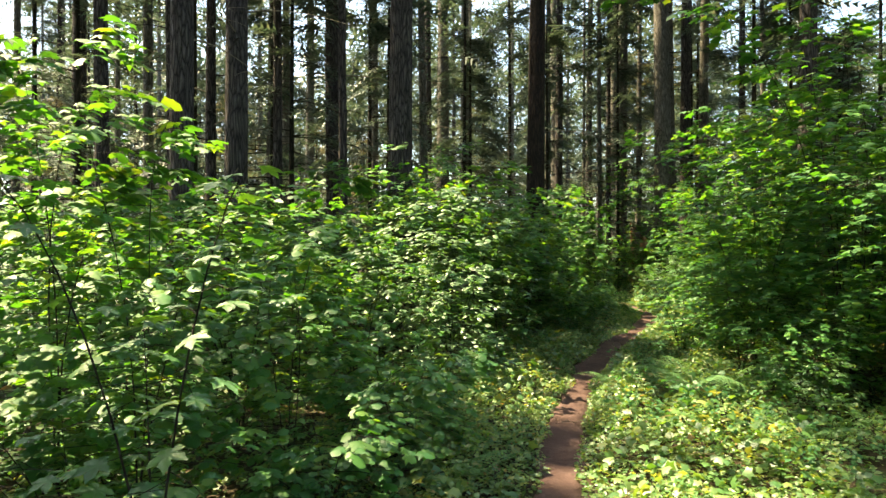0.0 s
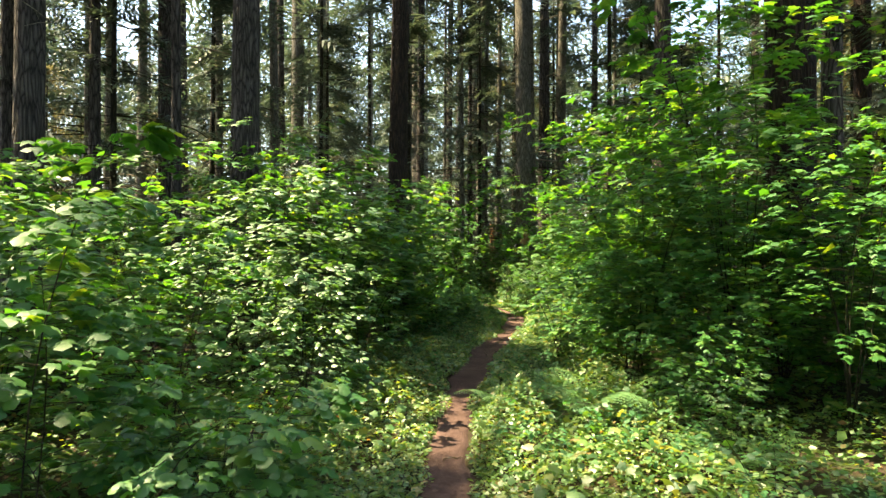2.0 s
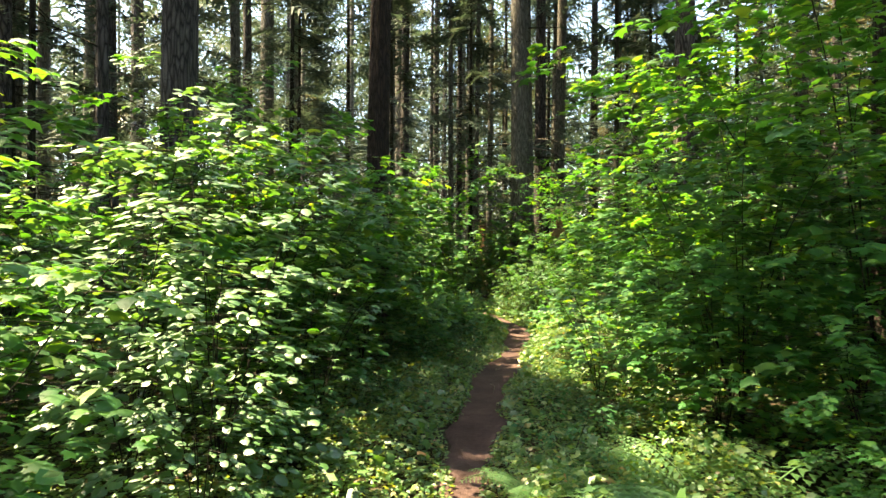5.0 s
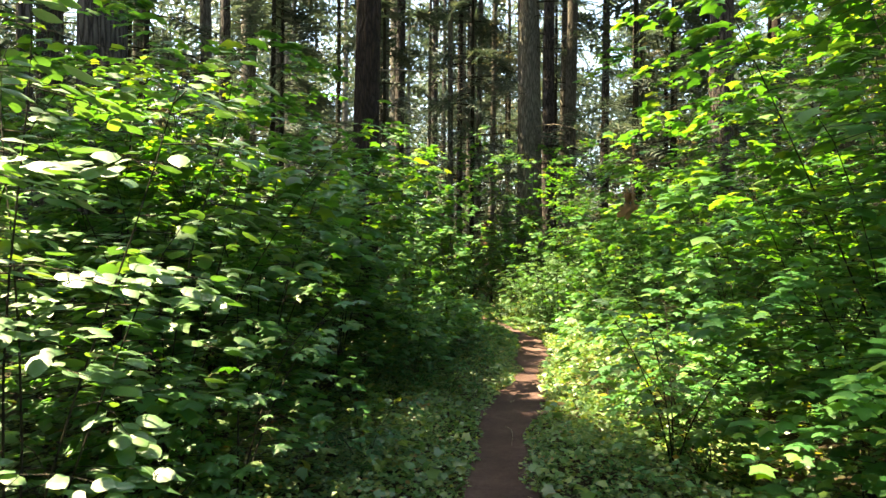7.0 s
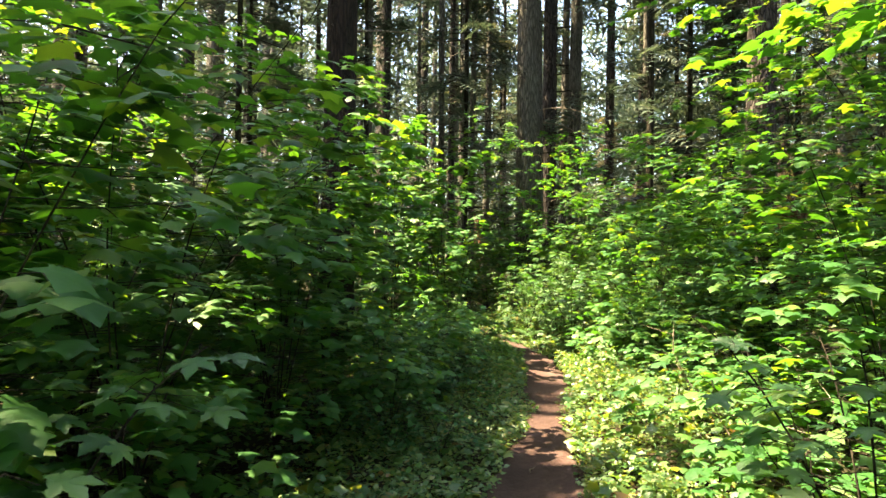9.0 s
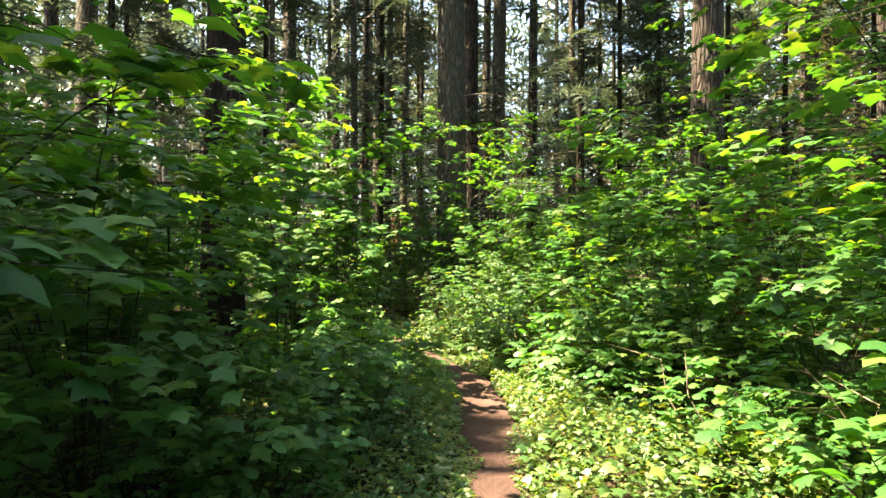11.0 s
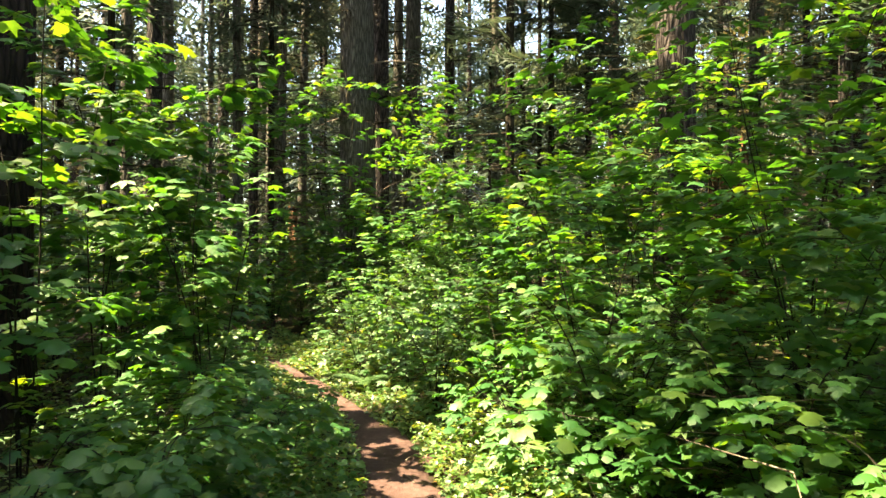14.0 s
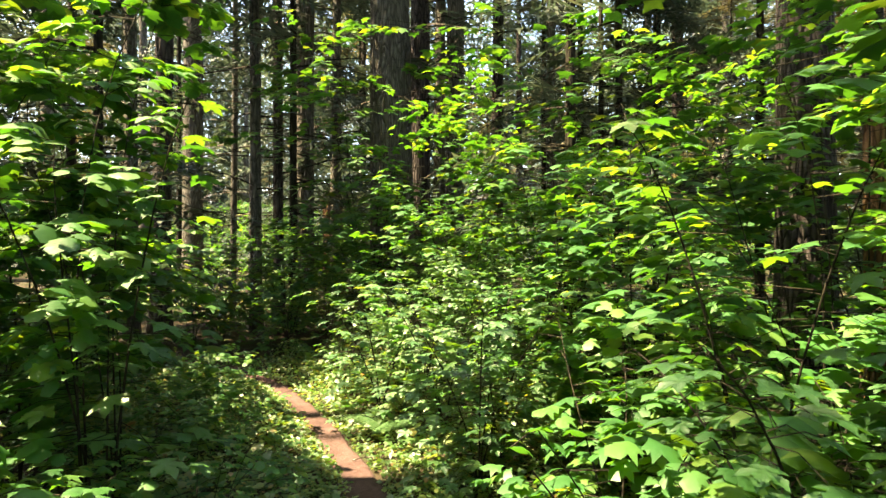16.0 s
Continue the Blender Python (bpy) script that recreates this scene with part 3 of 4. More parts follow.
# taller hemlocks that close the view between the trunks
BIG = [young(-70 - 4 * k, -60, 10.0 + 1.5 * k, 820 + k, False, 56, 11) for k in range(3)]
for k, (x, y) in enumerate([(-3.7, 15.6), (-2.3, 19.9), (2.6, 24.9), (5.8, 21.1), (-9.2, 14.3), (9.0, 18.4), (10.4, 19.0), (7.2, 26.1), (-4.6, 17.2), (-1.5, 17.6), (0.7, 20.6), (-6.8, 17.4), (3.2, 19.6), (-7.6, 13.2), (9.6, 24.6), (12.2, 21.5), (-0.2, 26.5), (4.9, 31.0), (8.5, 27.3), (10.5, 26.2), (12.6, 24.0), (13.6, 21.4), (12.4, 18.0), (15.2, 18.9), (16.5, 16.2), (10.2, 30.5), (12.8, 15.2), (14.6, 12.6)]):
    if k < 3:
        BIG[k].location = (x, y, -0.1)
    else:
        c = copy_thing(BIG[k % 3], pose(x, y, -0.1, 0, 0, 77 * k))
        c.scale = (0.9, 0.9, 0.85 + 0.07 * (k % 4))

# ---- shrubs ----


def shrub(name, label, seed, H, R, stems, twigs, leaves, size, shape, mat, upright=0.5, flat=0.17, from_s=0.22, group="", small=False):
    """Arching stems with flat layers of leaves along side twigs. Each stem carries its own twigs and leaves; a small or far shrub has them in one."""
    r = np.random.default_rng(seed)
    base = new(name)
    tagged(base, label, "shrub", group or "shrubs beside the trail")
    all_stems, all_leaves = [], []
    for k in range(stems):
        az = 2 * np.pi * (k + r.uniform(0, 0.8)) / stems
        h = H * r.uniform(0.6, 1.0)
        reach = R * r.uniform(0.35, 1.0) * (1 - upright * 0.5)
        s = np.linspace(0, 1, 9)
        line = np.stack([np.cos(az) * reach * s ** 1.4 + 0.05 * h * np.sin(s * 4 + r.uniform(0, 6)) * s, np.sin(az) * reach * s ** 1.4 + 0.05 * h * np.cos(s * 4 + r.uniform(0, 6)) * s, h * (1 - (1 - s) ** 1.35) - 0.05], -1)
        main = tube(line, np.linspace(0.003 + 0.002 * H / 2, 0.0012, 9), 3 if small else 5)
        pcs, pos, yd = [], [], []
        for t in range(twigs):
            st = from_s + (1 - from_s) * (t + r.uniform(0, 1)) / twigs
            p0 = np.array([np.interp(st, s, line[:, c]) for c in range(3)])
            ta = az + r.uniform(-1, 1) * 2.6 if st < 0.9 else az + r.normal(0, 0.4)
            L = R * r.uniform(0.25, 0.62) * (1.1 - 0.5 * st)
            q = np.linspace(0, 1, 3)
            tw = p0 + np.stack([np.cos(ta) * L * q, np.sin(ta) * L * q, L * (0.22 * q - 0.32 * q ** 2) * r.uniform(0.2, 1.3)], -1)
            if not small or size < 0.1:
                pcs.append(tube(tw, [0.0026, 0.002, 0.001], 3))
            n = leaves
            f = np.sqrt(r.uniform(0.03, 1, n))
            pp = np.stack([np.interp(f, q, tw[:, c]) for c in range(3)], -1)
            la = ta + r.choice([-1, 1], n) * r.uniform(0.25, 1.25, n) * (1.25 - f)
            d = np.stack([np.cos(la), np.sin(la), r.normal(-0.16, 0.16, n)], -1)
            pos.append(pp + d * size * r.uniform(0.15, 1.1, (n, 1)) + np.stack([0 * f, 0 * f, r.normal(0, 0.022, n)], -1))
            yd.append(d)
        pos, yd = np.concatenate(pos), np.concatenate(yd)
        up = np.array([0, 0, 1.0]) + r.normal(0, flat, pos.shape)
        blades = scatter(shape, pos, yd, up, size * r.uniform(0.5, 1.2, len(pos)))
        if small:
            all_stems += [main] + pcs
            all_leaves.append(blades)
            continue
        st = part("stem", make_mesh("stem", *main, TWIG, True), base)
        part("twig", make_mesh("twig", *joined(pcs), TWIG, True), st)["kind"] = "stuff"
        lo = part("foliage", make_mesh("foliage", *blades, mat), st)
        lo["kind"] = "stuff"
        lo["per_leaf"] = len(shape[0])
    if small:
        part("stem", make_mesh("stem", *joined(all_stems), TWIG, True), base)["kind"] = "stuff"
        lo = part("foliage", make_mesh("foliage", *joined(all_leaves), mat), base)
        lo["kind"] = "stuff"
        lo["per_leaf"] = len(shape[0])
    return base


def broad_blade():
    """One large maple leaf: five toothed lobes, sunk along the ribs, drooping at the tips."""
    rim, ribs = [], []
    for k, (deg, length, w) in enumerate([(-118, 0.46, 0.13), (-56, 0.64, 0.17), (0, 0.70, 0.18), (56, 0.64, 0.17), (118, 0.46, 0.13)]):
        a = radians(deg)
        d, n = Vector((math.sin(a), math.cos(a))), Vector((math.cos(a), -math.sin(a)))
        for f, side in ((0.50, -0.75), (0.62, -1.05), (0.74, -0.62), (1.0, 0), (0.74, 0.62), (0.62, 1.05), (0.50, 0.75)):
            p = d * (length * f) + n * (w * side)
            rim.append((p.x, 0.32 + p.y, 0.035 * abs(side) - 0.34 * p.length_squared))
        ribs.append((d.x * length * 0.5, 0.32 + d.y * length * 0.5, -0.035 - 0.34 * (length * 0.5) ** 2))
    v = [(0.0, 0.32, -0.01), (0.0, 0.10, 0.02)] + ribs + rim
    f = []
    for k in range(5):
        o = 7 + 7 * k
        f += [(2 + k, o + c + 1, o + c) for c in range(6)] + [(0, 2 + k, o), (0, o + 6, 2 + k)]
        if k < 4:
            f.append((0, o + 7, o + 6))
    f += [(0, 7, 1), (0, 1, 7 + 34)]
    return np.array(v), np.array(f)


BLADE = make_mesh("leaf", *broad_blade(), MAPLE_SINGLE)


def broad_sapling(seed, H, R, stems, count, size):
    """A young maple whose few broad leaves are each a piece of their own."""
    r = np.random.default_rng(seed)
    base = new("bigleaf_maple")
    tagged(base, "young maple with broad flat five-lobed leaves", "shrub", "young broad-leaved maples")
    for k in range(stems):
        az = 2 * np.pi * (k + r.uniform(0, 0.6)) / stems
        h = H * r.uniform(0.65, 1.0)
        s = np.linspace(0, 1, 8)
        line = np.stack([np.cos(az) * R * 0.7 * s ** 1.5, np.sin(az) * R * 0.7 * s ** 1.5, h * (1 - (1 - s) ** 1.3) - 0.04], -1)
        st = part("stem", make_mesh("stem", *tube(line, np.linspace(0.006, 0.002, 8), 5), TWIG, True), base)
        stalks = []
        for c in range(count // stems):
            f = 0.12 + 0.88 * (c + r.uniform(0, 1)) / (count // stems)
            p0 = np.array([np.interp(f, s, line[:, i]) for i in range(3)])
            a = r.uniform(0, 6.28)
            d = Vector((math.cos(a), math.sin(a), r.normal(-0.12, 0.12))).normalized()
            tip = p0 + np.array(d) * R * r.uniform(0.12, 0.5) * (1.25 - f)
            stalks.append(tube(np.array([p0, (p0 + tip) / 2 + [0, 0, 0.02], tip]), [0.002, 0.0015, 0.001], 3))
            up = Vector((r.normal(0, 0.2), r.normal(0, 0.2), 1))
            x = d.cross(up).normalized()
            m = Matrix((x, d, x.cross(d))).transposed().to_4x4()
            lf = part("leaf", BLADE, st)
            lf.matrix_basis = Matrix.Translation(tip) @ m @ Matrix.Scale(size * r.uniform(0.7, 1.25), 4)
        part("leaf_stalk", make_mesh("leaf_stalk", *joined(stalks), TWIG, True), st)["kind"] = "stuff"
    return base


ML = "vine maple shrub with layered light green lobed leaves"
HL = "hazel shrub with oval toothed green leaves"
POOL = {}
for k in range(3):
    POOL["tall", k] = shrub("vine_maple", "tall arching " + ML, 20 + k, 4.3, 2.3, 7, 22, 15, 0.104, PALMATE, MAPLE, 0.4, from_s=0.15)
    POOL["mid", k] = shrub("vine_maple", ML, 30 + k, 2.5, 1.45, 7, 16, 15, 0.096, PALMATE, MAPLE, 0.5, from_s=0.12)
    POOL["low", k] = shrub("vine_maple", "low " + ML, 40 + k, 1.0, 0.9, 6, 10, 12, 0.085, MAPLE_LEAF, MAPLE, 0.3)
    POOL["hazel", k] = shrub("hazel", HL, 50 + k, 2.3, 1.2, 6, 14, 14, 0.08, OVAL_LEAF, HAZEL, 0.5, 0.22, from_s=0.12)
    POOL["sap", k] = shrub("maple_sapling", "slender maple sapling with sparse bright lobed leaves", 60 + k, 2.9, 0.95, 3, 17, 13, 0.105, MAPLE_LEAF, MAPLE, 0.9, 0.25)
    POOL["snow", k] = shrub("snowberry", "small bush with round blue-green leaves", 70 + k, 0.6, 0.5, 4, 6, 11, 0.05, SMALL_LEAF, BLUEGREEN, 0.4, 0.4, small=True)
    POOL["far", k] = shrub("vine_maple", "vine maple thicket with green lobed leaves", 80 + k, 2.4, 1.8, 7, 12, 14, 0.145, TINY_LEAF, MAPLE, 0.4, 0.35, from_s=0.08, group="shrubs deeper in the forest", small=True)
used = set()


def put(kind, x, y, s=1.0, turn=0.0, k=None, squash=1.0):
    k = int(abs(x * 7 + y * 13)) % 3 if k is None else k
    z = float(ground_z(np.array([x]), np.array([y]))[0])
    src = POOL[kind, k]
    if (kind, k) not in used:
        used.add((kind, k))
        ob = src
        ob.matrix_basis = pose(x, y, z, 0, 0, turn)
    else:
        ob = copy_thing(src, pose(x, y, z, 0, 0, turn))
    ob.scale = (s, s, s * squash)
    if abs(float(off_trail(x, y))) < 2.6:
        trim(ob, pose(x, y, z, 0, 0, turn) @ Matrix.Diagonal((s, s, s * squash, 1)))
    return ob


def trim(ob, m):
    """Keeps the way free: walkers have broken off what hung over the trail."""
    w = np.array(m)
    for o in ob.children_recursive:
        me = o.data
        v = np.empty(len(me.vertices) * 3, np.float32)
        me.vertices.foreach_get("co", v)
        v = v.reshape(-1, 3)
        p = v @ w[:3, :3].T + w[:3, 3]
        d = np.abs(off_trail(p[:, 0], p[:, 1]))
        bad = (d < 0.65) & (p[:, 2] < 2.6) & (p[:, 2] > 0.8) | (d < 0.32) & (p[:, 2] > 0.4) & (p[:, 2] < 2.6) | (d < 0.2)
        if not bad.any():
            continue
        n = len(me.polygons)
        k = len(me.polygons[0].vertices)
        idx = np.empty(n * k, np.int32)
        me.loops.foreach_get("vertex_index", idx)
        idx = idx.reshape(n, k)
        per = o.get("per_leaf", 0)
        if per:
            leaf_bad = bad.reshape(-1, per).any(1)
            keep = ~leaf_bad[idx[:, 0] // per]
        else:
            keep = ~bad[idx].any(1)
        if keep.sum() < 4:
            keep[:4] = True
        use, inv = np.unique(idx[keep], return_inverse=True)
        o.data = make_mesh(me.name, v[use], inv.reshape(-1, k), me.materials[0], not per)


# placed by hand: kind, x, y, scale, turn
SHRUBS = [
    # left of the trail, going on
    ("sap", -1.5, 3.1, 0.85, 20), ("sap", -0.85, 3.5, 0.75, 200), ("sap", -2.0, 3.3, 0.95, 100), ("low", -0.6, 3.3, 0.9, 40), ("low", -1.5, 2.6, 0.8, 140), ("low", -0.3, 4.3, 1.0, 250), ("low", -2.1, 3.4, 1.0, 10),
    ("mid", -1.5, 4.7, 0.8, 10), ("mid", -0.75, 5.6, 0.8, 80), ("mid", -2.7, 5.2, 0.95, 170), ("hazel", -0.35, 7.0, 0.95, 30), ("hazel", 0.1, 6.2, 0.6, 120), ("mid", -1.6, 6.9, 0.95, 220), ("tall", -3.6, 4.6, 0.65, 60),
    ("hazel", -0.6, 8.4, 1.05, 300), ("hazel", 0.1, 7.2, 1.0, 200), ("mid", 0.3, 8.7, 1.05, 60), ("mid", 0.75, 9.8, 1.1, 100), ("tall", -0.2, 9.9, 0.8, 330), ("mid", 0.35, 10.5, 1.2, 150), ("mid", -0.6, 10.9, 1.25, 35), ("mid", 1.4, 11.0, 1.0, 20), ("mid", -1.8, 8.8, 1.0, 75),
    ("tall", 0.1, 11.4, 0.8, 40), ("mid", 1.3, 11.9, 0.9, 300), ("sap", 1.75, 11.6, 0.95, 75), ("low", 2.2, 11.2, 0.85, 15), ("low", 2.75, 12.6, 0.8, 95), ("sap", 2.5, 13.1, 1.0, 160), ("sap", 3.35, 13.95, 0.95, 220), ("sap", 3.45, 14.7, 0.9, 130), ("sap", 2.85, 14.5, 1.05, 40), ("low", 3.0, 12.9, 0.85, 300), ("low", 2.5, 12.2, 0.9, 200),
    ("low", 4.1, 16.4, 0.6, 20), ("low", 3.9, 15.7, 0.55, 140), ("sap", 1.3, 14.1, 0.85, 300), ("sap", 3.0, 15.2, 1.0, 10), ("tall", 0.7, 13.7, 0.6, 130), ("low", 3.2, 13.6, 0.7, 50), ("low", 3.7, 13.75, 0.6, 10), ("low", 3.6, 13.1, 0.55, 100), ("mid", 3.2, 16.4, 0.75, 70), ("mid", 0.9, 12.7, 0.9, 200), ("sap", 1.5, 15.0, 0.95, 100),
    # right of the trail
    ("tall", 4.2, 6.5, 1.0, 20), ("tall", 3.5, 7.0, 0.8, 110), ("tall", 4.9, 5.6, 0.55, 200), ("mid", 4.5, 6.3, 0.85, 40), ("mid", 4.9, 6.0, 0.75, 200), ("mid", 5.3, 6.6, 0.8, 120), ("tall", 5.1, 8.3, 1.15, 120), ("mid", 3.7, 7.5, 0.95, 10), ("mid", 4.4, 9.2, 0.95, 70), ("tall", 3.95, 5.0, 0.72, 150), ("mid", 3.5, 6.0, 0.6, 30), ("mid", 2.95, 5.25, 0.42, 80), ("hazel", 3.35, 5.55, 0.45, 10), ("hazel", 2.8, 4.75, 0.3, 200), ("low", 3.65, 8.95, 1.0, 140), ("mid", 3.2, 6.8, 0.65, 320),
    ("tall", 4.5, 7.0, 0.9, 260), ("tall", 6.2, 10.1, 1.0, 30), ("mid", 5.1, 10.5, 0.85, 190), ("mid", 5.6, 11.6, 0.95, 80), ("low", 4.9, 11.3, 1.0, 220), ("low", 5.1, 12.2, 1.1, 10), ("low", 5.0, 13.0, 1.1, 130), ("low", 4.7, 10.4, 0.9, 30), ("tall", 6.2, 18.9, 1.1, 75), ("mid", 6.1, 13.0, 1.0, 140),
    ("tall", 7.0, 12.4, 1.0, 250), ("mid", 6.3, 14.3, 1.0, 320), ("hazel", 6.1, 16.0, 0.6, 200), ("tall", 8.2, 14.0, 1.05, 60), ("tall", 7.0, 15.9, 0.9, 190),
    ("hazel", 5.4, 15.9, 0.62, 240), ("hazel", 5.75, 15.2, 0.58, 10), ("hazel", 5.2, 16.6, 0.6, 130), ("hazel", 5.3, 14.3, 0.5, 60), ("hazel", 5.35, 15.4, 0.55, 160), ("low", 5.9, 13.8, 1.1, 20), ("mid", 6.0, 17.9, 0.7, 120), ("mid", 5.3, 19.2, 0.8, 20), ("mid", 2.6, 17.6, 0.9, 10), ("mid", 6.8, 18.4, 0.9, 250), ("mid", 6.5, 16.9, 1.0, 40), ("mid", 7.7, 17.2, 1.1, 140), ("mid", 4.3, 20.3, 0.8, 15), ("mid", 8.6, 16.2, 1.1, 220), ("mid", 6.1, 20.3, 0.9, 200), ("tall", 3.0, 4.0 - 2.2, 0.5, 30), ("low", 4.7, 20.6, 1.2, 80),
]
for kind, x, y, s, turn in SHRUBS:
    put(kind, x, y, s, turn)
BROAD = [broad_sapling(600, 0.62, 0.6, 3, 100, 0.098), broad_sapling(601, 1.9, 0.7, 3, 120, 0.105), broad_sapling(602, 1.15, 0.75, 4, 190, 0.088)]
for k, (x, y, kind, turn) in enumerate([(2.75, 12.05, 0, 0), (3.42, 13.9, 1, 30), (4.95, 12.2, 2, 250), (5.0, 11.85, 0, 100), (4.75, 12.55, 0, 200), (-1.05, 2.3, 1, 60), (0.35, 7.6, 0, 40), (3.0, 12.9, 0, 300), (4.55, 11.15, 0, 20), (5.35, 12.75, 1, 10), (5.15, 11.45, 2, 130), (5.6, 12.0, 2, 70), (3.05, 8.15, 2, 200), (5.15, 14.25, 2, 20), (5.35, 15.05, 2, 170), (5.2, 15.8, 2, 290), (0.7, 8.1, 2, 80)]):
    m = pose(x, y, float(ground_z(np.array([x]), np.array([y]))[0]), 0, 0, turn)
    if k < 3:
        BROAD[kind].matrix_basis = m
    else:
        copy_thing(BROAD[kind], m)
r = np.random.default_rng(17)
filled = [(a[1], a[2]) for a in SHRUBS]
tries = 0
made = 0
while made < 38 and tries < 6000:
    tries += 1
    x, y = r.uniform(-8, 11), r.uniform(2, 19)
    d = float(off_trail(x, y))
    if -1.9 < d < 2.6 or x < -0.6 * y - 1 or x > 0.9 * y + 3 or any((x - a) ** 2 + (y - b) ** 2 < 0.95 ** 2 for a, b in filled):
        continue
    filled.append((x, y))
    made += 1
    near = abs(d) < 4
    put(("mid" if d < 0 else ("tall", "mid")[made % 2]) if near and made % 2 else "far", x, y, r.uniform(0.8, 1.05), r.uniform(0, 360))
for k in range(120):
    x, y = r.uniform(-5, 12), r.uniform(2.5, 26)
    if -1.1 < float(off_trail(x, y)) < (2.6 if y < 8 else 1.3) or x < -0.75 * y - 0.5:
        continue
    put("far", x, y, r.uniform(0.28, 0.45), r.uniform(0, 360), k % 3)
for k in range(120):
    x, y = r.uniform(-34, 60), r.uniform(18, 58)
    if abs(x - trail_x(y)) < 1.6 or x < -0.8 * y or x > 1.3 * y + 4:
        continue
    s = r.uniform(0.7, 1.1) * (1 + max(0, y - 25) / 30)
    put("far", x, y, s, r.uniform(0, 360), k % 3)

# ---- low plants along the trail ----


def cover(name, label, seed, count, dmin, dmax, y0, y1, size, shape, mat, hmax):
    """A sheet of small plants beside the trail: leaves at many heights over the floor."""
    r = np.random.default_rng(seed)
    y = r.uniform(y0, y1, count)
    d = r.choice([-1, 1], count) * (dmin + (dmax - dmin) * r.uniform(0, 1, count))
    x = trail_x(y) + d * 1.06
    d = off_trail(x, y)
    w = (0.13 + 0.07 * waves(x, y, seed + 1, 5, 2.5)) * wear(y) * np.interp(y, (14.0, 15.2), (1.0, 0.4))
    clump = 0.6 * waves(x, y, seed + 2, 6, 1.6) + 0.6 * waves(x, y, seed + 3, 4, 5.5)
    keep = (np.abs(d) > w) & (r.uniform(-1, 1, count) < clump + 0.9)
    x, y, d, clump = x[keep], y[keep], d[keep], clump[keep]
    top = hmax * np.clip((np.abs(d) - 0.08) / 0.4, 0.15, 1) * np.clip(0.52 + 0.95 * clump, 0.08, 1.5) * (0.7 + 0.3 * (d > 0))
    z = ground_z(x, y) + 0.01 + np.maximum(top, 0.02) * r.uniform(0, 1, len(x)) ** 0.6
    a = r.uniform(0, 6.28, len(x))
    yd = np.stack([np.cos(a), np.sin(a), r.normal(0.0, 0.3, len(x))], -1)
    up = np.array([0, 0, 1.0]) + r.normal(0, 0.45, (len(x), 3))
    v, f = scatter(shape, np.stack([x, y, z], -1), yd, up, size * r.uniform(0.5, 1.35, len(x)))
    return tagged(new(name, make_mesh(name, v, f, mat)), label, "ground cover", kind="stuff")


cover("ground_cover", "dense low ground cover of small bright green leaves", 90, 160000, 0.08, 1.5, 0.0, 18.5, 0.036, TINY_LEAF, LOW, 0.36)
cover("undergrowth", "thin undergrowth of small green leaves below the shrubs", 95, 60000, 1.4, 3.6, 0.5, 19.0, 0.048, TINY_LEAF, LOW, 0.25)
# the floor of the wood further off
r = np.random.default_rng(97)
n = 42000
x, y = r.uniform(-17, 21, n), r.uniform(-9, 30, n)
d = np.abs(off_trail(x, y))
keep = ((d > 2.6) | ((y < 0.3) & (d > 0.3))) & (r.uniform(-1, 1, n) < waves(x, y, 98, 6, 0.7) + 0.5)
x, y = x[keep], y[keep]
a = r.uniform(0, 6.28, len(x))
pos = np.stack([x, y, ground_z(x, y) + 0.02 + 0.28 * r.uniform(0, 1, len(x)) ** 1.5 * (0.7 + 0.4 * waves(x, y, 99, 5, 1.0))], -1)
yd = np.stack([np.cos(a), np.sin(a), r.normal(0, 0.25, len(x))], -1)
tagged(new("forest_herbs", make_mesh("forest_herbs", *scatter(TINY_LEAF, pos, yd, np.array([0, 0, 1.0]) + r.normal(0, 0.35, (len(x), 3)), r.uniform(0.08, 0.17, len(x))), LOW)), "low green herbs scattered over the forest floor", "ground cover", kind="stuff")
cover("low_herbs", "low herbs with lobed green leaves beside the trail", 93, 13000, 0.2, 1.6, 0.5, 18.0, 0.062, PALMATE, LOW, 0.36)
for k in range(50):
    y = r.uniform(1.5, 17)
    d = r.choice([-1, 1]) * r.uniform(0.55, 1.6)
    put("snow", float(trail_x(y)) + d, y, r.uniform(0.5, 1.0), r.uniform(0, 360))


def fern(seed, fronds, length):
    r = np.random.default_rng(seed)
    base = new("fern")
    tagged(base, "pale green fern with arching feathery fronds", "fern", "ferns beside the trail")
    for k in range(fronds):
        az = 2 * np.pi * k / fronds + r.uniform(-0.3, 0.3)
        L = length * r.uniform(0.7, 1.1)
        s = np.linspace(0, 1, 22)
        line = np.stack([np.cos(az) * L * 0.8 * s ** 1.2, np.sin(az) * L * 0.8 * s ** 1.2, L * (0.95 * s - 0.62 * s ** 2)], -1)
        v, q = tube(line, np.linspace(0.004, 0.001, 22), 3)
        fr = part("frond", make_mesh("frond", v, q, FERN, True), base)
        t = np.repeat(np.linspace(0.2, 0.99, 20), 2)
        sg = np.tile([-1, 1], 20)
        p = np.stack([np.interp(t, s, line[:, c]) for c in range(3)], -1)
        a2 = az + sg * 1.15
        d = np.stack([np.cos(a2), np.sin(a2), np.full(40, -0.25)], -1)
        fv, ff = scatter(feather(5, 0.16, 0.1), p, d, np.tile([0, 0, 1.0], (40, 1)) + r.normal(0, 0.08, (40, 3)), 0.36 * L * (1.12 - t) * np.minimum(1, (t - 0.1) * 4))
        part("frond_blade", make_mesh("frond_blade", fv, ff, FERN), fr)["kind"] = "stuff"
    return base


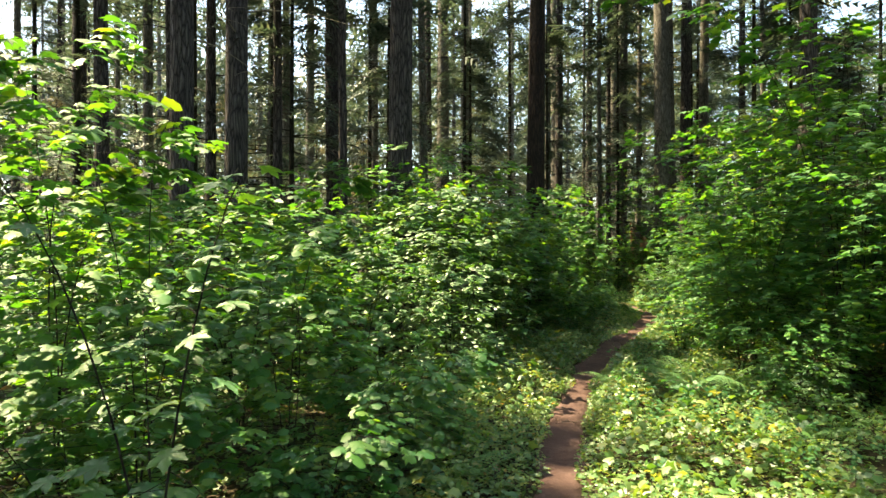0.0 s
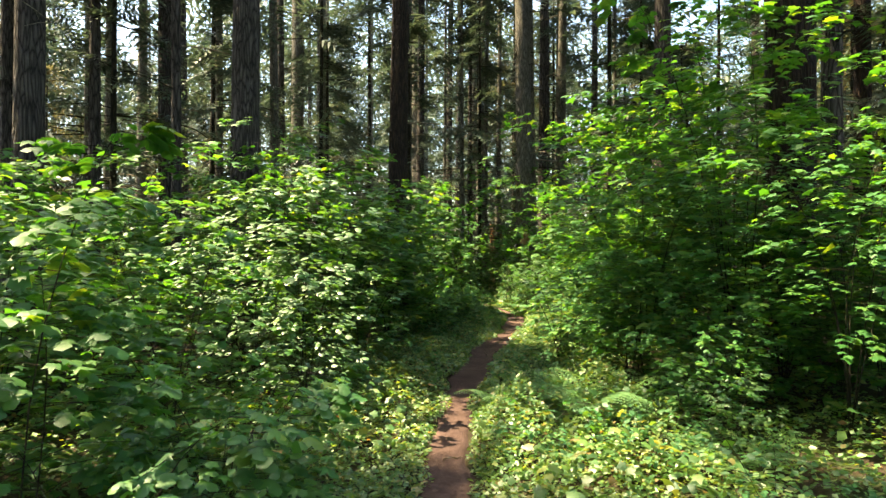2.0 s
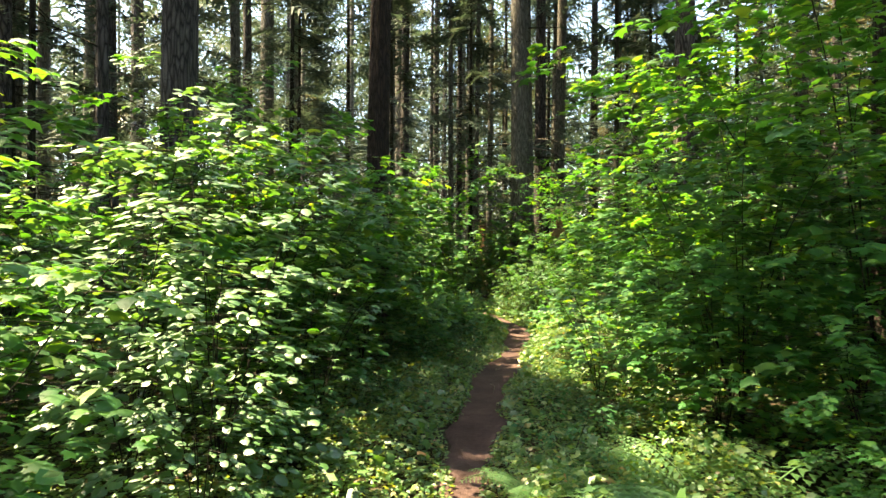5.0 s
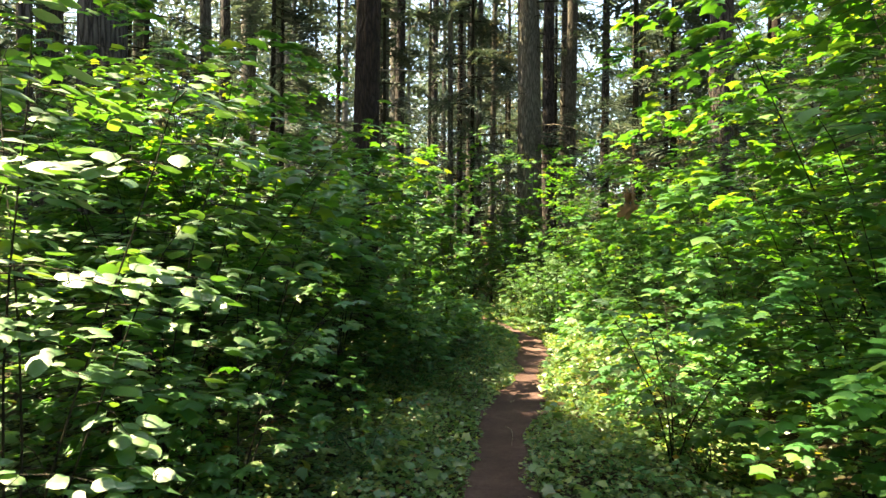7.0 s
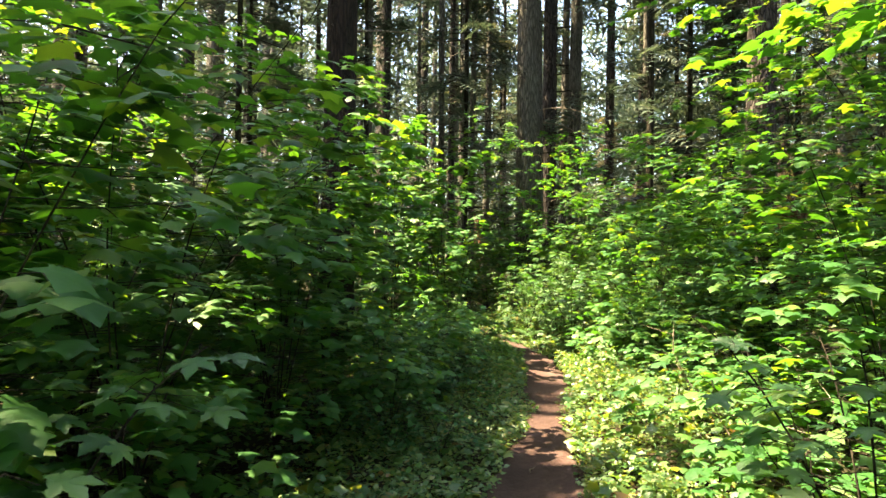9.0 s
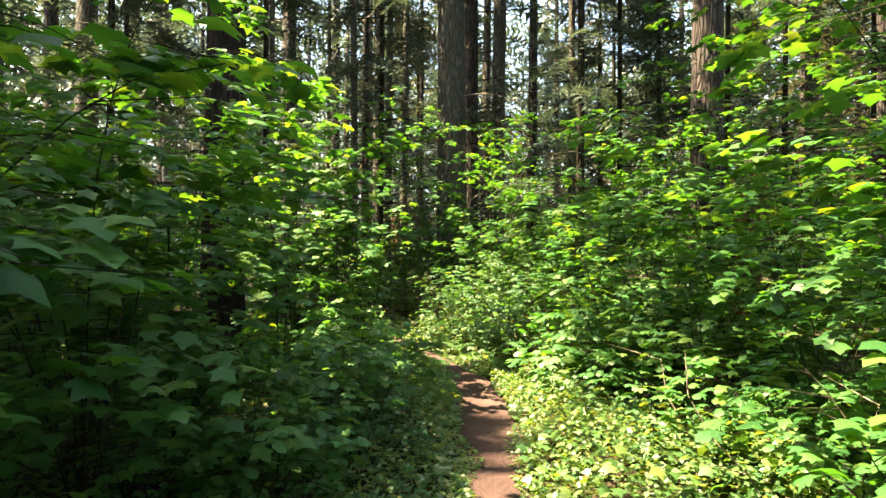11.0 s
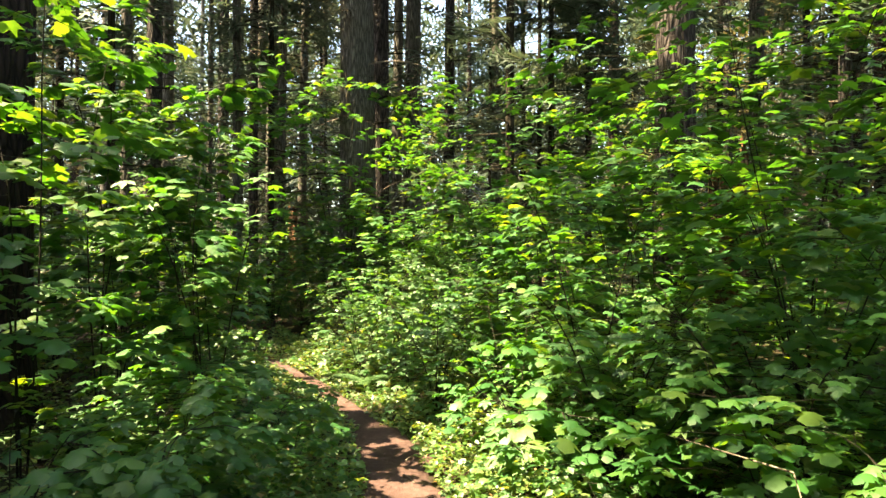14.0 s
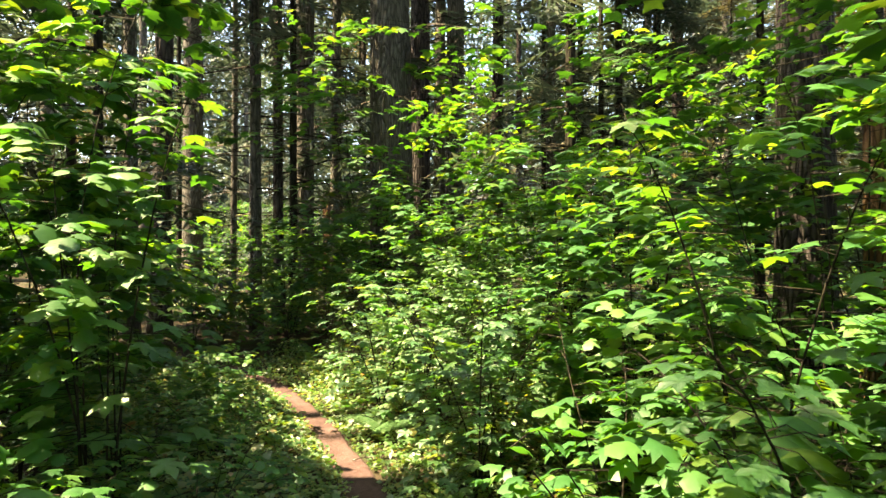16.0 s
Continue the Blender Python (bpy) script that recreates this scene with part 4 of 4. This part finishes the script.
FERNS = [fern(500 + k, 8, 0.62) for k in range(2)]
for k, (x, y, s) in enumerate([(2.36, 5.7, 1.75), (2.2, 6.2, 1.1), (0.05, 3.9, 0.9), (-0.1, 5.0, 0.8), (1.8, 6.5, 0.9), (5.1, 15.4, 0.8), (3.5, 12.9, 0.7), (2.75, 4.6, 1.0)]):
    m = pose(x, y, float(ground_z(np.array([x]), np.array([y]))[0]), 0, 0, 47 * k)
    o = FERNS[k] if k < 2 else copy_thing(FERNS[k % 2], m)
    o.matrix_basis = m
    o.scale = (s, s, s)

for key, ob in POOL.items():
    if key not in used:
        for o in [*ob.children_recursive, ob]:
            bpy.data.objects.remove(o)

# ---- small dead things ----


def leaf_cluster(name, label, x, y, z, n, seed):
    """A withered bunch of leaves that hangs on a broken twig."""
    r = np.random.default_rng(seed)
    base = new(name)
    base.location = (x, y, z)
    tagged(base, label, "dead leaves")
    tv = tube(np.array([(0.25, 0.05, 0.12), (0.10, 0.02, 0.10), (0.0, 0.0, 0.03), (0.0, 0.0, -0.12)]), [0.004, 0.0035, 0.003, 0.0015], 4)
    part("twig", make_mesh("twig", *tv, DRYTWIG, True), base)
    for k in range(n):
        p = np.array([[r.normal(0, 0.02), r.normal(0, 0.02), r.uniform(-0.12, 0.03)]])
        d = np.array([[r.normal(0, 0.5), r.normal(0, 0.5), -1.0]])
        part("withered_leaf", make_mesh("withered_leaf", *scatter(MAPLE_LEAF, p, d, r.normal(0, 1, (1, 3)), [r.uniform(0.05, 0.08)]), DEAD), base)
    return base


leaf_cluster("dead_leaf_bunch", "bunch of withered orange-brown leaves hanging on a twig", 2.40, 7.54, 1.62, 9, 5)


def dry_stick(x, y, z, turn, seed, label):
    r = np.random.default_rng(seed)
    base = new("dry_stick")
    base.matrix_basis = pose(x, y, z, 0, 0, turn)
    tagged(base, label, "stick")
    main = np.array([(0, 0, 0), (0.12, 0.02, 0.16), (0.22, 0.0, 0.34), (0.36, 0.03, 0.48), (0.46, 0.0, 0.66)])
    part("stalk", make_mesh("stalk", *tube(main, [0.006, 0.005, 0.004, 0.003, 0.0015], 5), DRYTWIG, True), base)
    for k in range(5):
        p = main[1 + k % 4]
        d = np.array([r.normal(0, 0.16), r.normal(0, 0.16), r.uniform(0.05, 0.22)])
        part("twig", make_mesh("twig", *tube(np.array([p, p + d * 0.6, p + d]), [0.003, 0.002, 0.001], 4), DRYTWIG, True), base)
    return base


for k, (x, y, turn) in enumerate([(3.95, 9.6, 20), (4.15, 9.9, 140), (3.7, 9.3, 260), (4.25, 10.5, 80)]):
    dry_stick(x, y, 0.02, turn, 900 + k, "dry bare stick standing among the low plants")


def fallen_twig(x, y, turn, length, seed):
    r = np.random.default_rng(seed)
    s = np.linspace(0, 1, 8)
    line = np.stack([s * length, 0.12 * length * np.sin(s * 3 + r.uniform(0, 3)), 0.012 + 0.008 * np.sin(s * 6)], -1)
    gz = float(ground_z(np.array([x]), np.array([y]))[0]) + 0.018
    ob = new("fallen_twig", make_mesh("fallen_twig", *tube(line, np.linspace(0.005, 0.002, 8), 5), DRYTWIG, True))
    ob.matrix_basis = pose(x, y, gz, 0, 0, turn)
    return tagged(ob, "thin dry twig lying on the trodden soil", "twig", "twigs on the trail")


for k, (x, y, turn, L) in enumerate([(2.49, 9.50, -94, 0.44), (1.0, 5.3, 30, 0.16), (3.5, 11.5, 100, 0.2), (4.45, 13.4, 20, 0.22), (4.3, 13.2, -70, 0.14), (2.85, 10.2, 60, 0.12), (4.72, 15.0, 10, 0.25)]):
    fallen_twig(x, y, turn, L, 950 + k)


def stump(x, y, dia, height, seed, label):
    """A broken, rotten trunk with a splintered top."""
    r = np.random.default_rng(seed)
    base = new("stump")
    base.location = (x, y, float(ground_z(np.array([x]), np.array([y]))[0]) - 0.05)
    tagged(base, label, "stump")
    sides = 28
    th = np.linspace(0, 2 * np.pi, sides, endpoint=False)
    z = np.linspace(0, 1, 16)
    edge = height * (1 - 0.16 * np.abs(np.sin(th * 2 + r.uniform(0, 3))) - r.uniform(0, 0.10, sides))
    Zg = z[:, None] * edge[None]
    rad = dia / 2 * (1 + 0.35 * np.exp(-Zg / 0.3)) * (1 + 0.06 * np.sin(th * 7 + Zg * 2) + 0.03 * np.sin(th * 13))
    v = np.stack([np.cos(th)[None] * rad, np.sin(th)[None] * rad, Zg], -1).reshape(-1, 3)
    i = np.arange(15)[:, None] * sides
    j = np.arange(sides)[None]
    q = np.stack([i + j, i + (j + 1) % sides, i + sides + (j + 1) % sides, i + sides + j], -1).reshape(-1, 4)
    part("bark", make_mesh("bark", v, q, BARK_DEAD, True), base)
    inner = np.stack([np.cos(th) * dia * 0.46, np.sin(th) * dia * 0.46, edge - 0.12], -1)
    low = np.array([[0, 0, height * 0.62]])
    f = np.array([(k, (k + 1) % sides, sides) for k in range(sides)])
    part("rotten_core", make_mesh("rotten_core", np.concatenate([inner, low]), f, BARK_DEAD), base)
    return base


stump(8.3, 13.9, 0.36, 2.6, 3, "broken rotten trunk with orange-brown crumbling wood")
stump(8.1, 26.6, 0.5, 3.0, 4, "dark broken stump between the far trees")
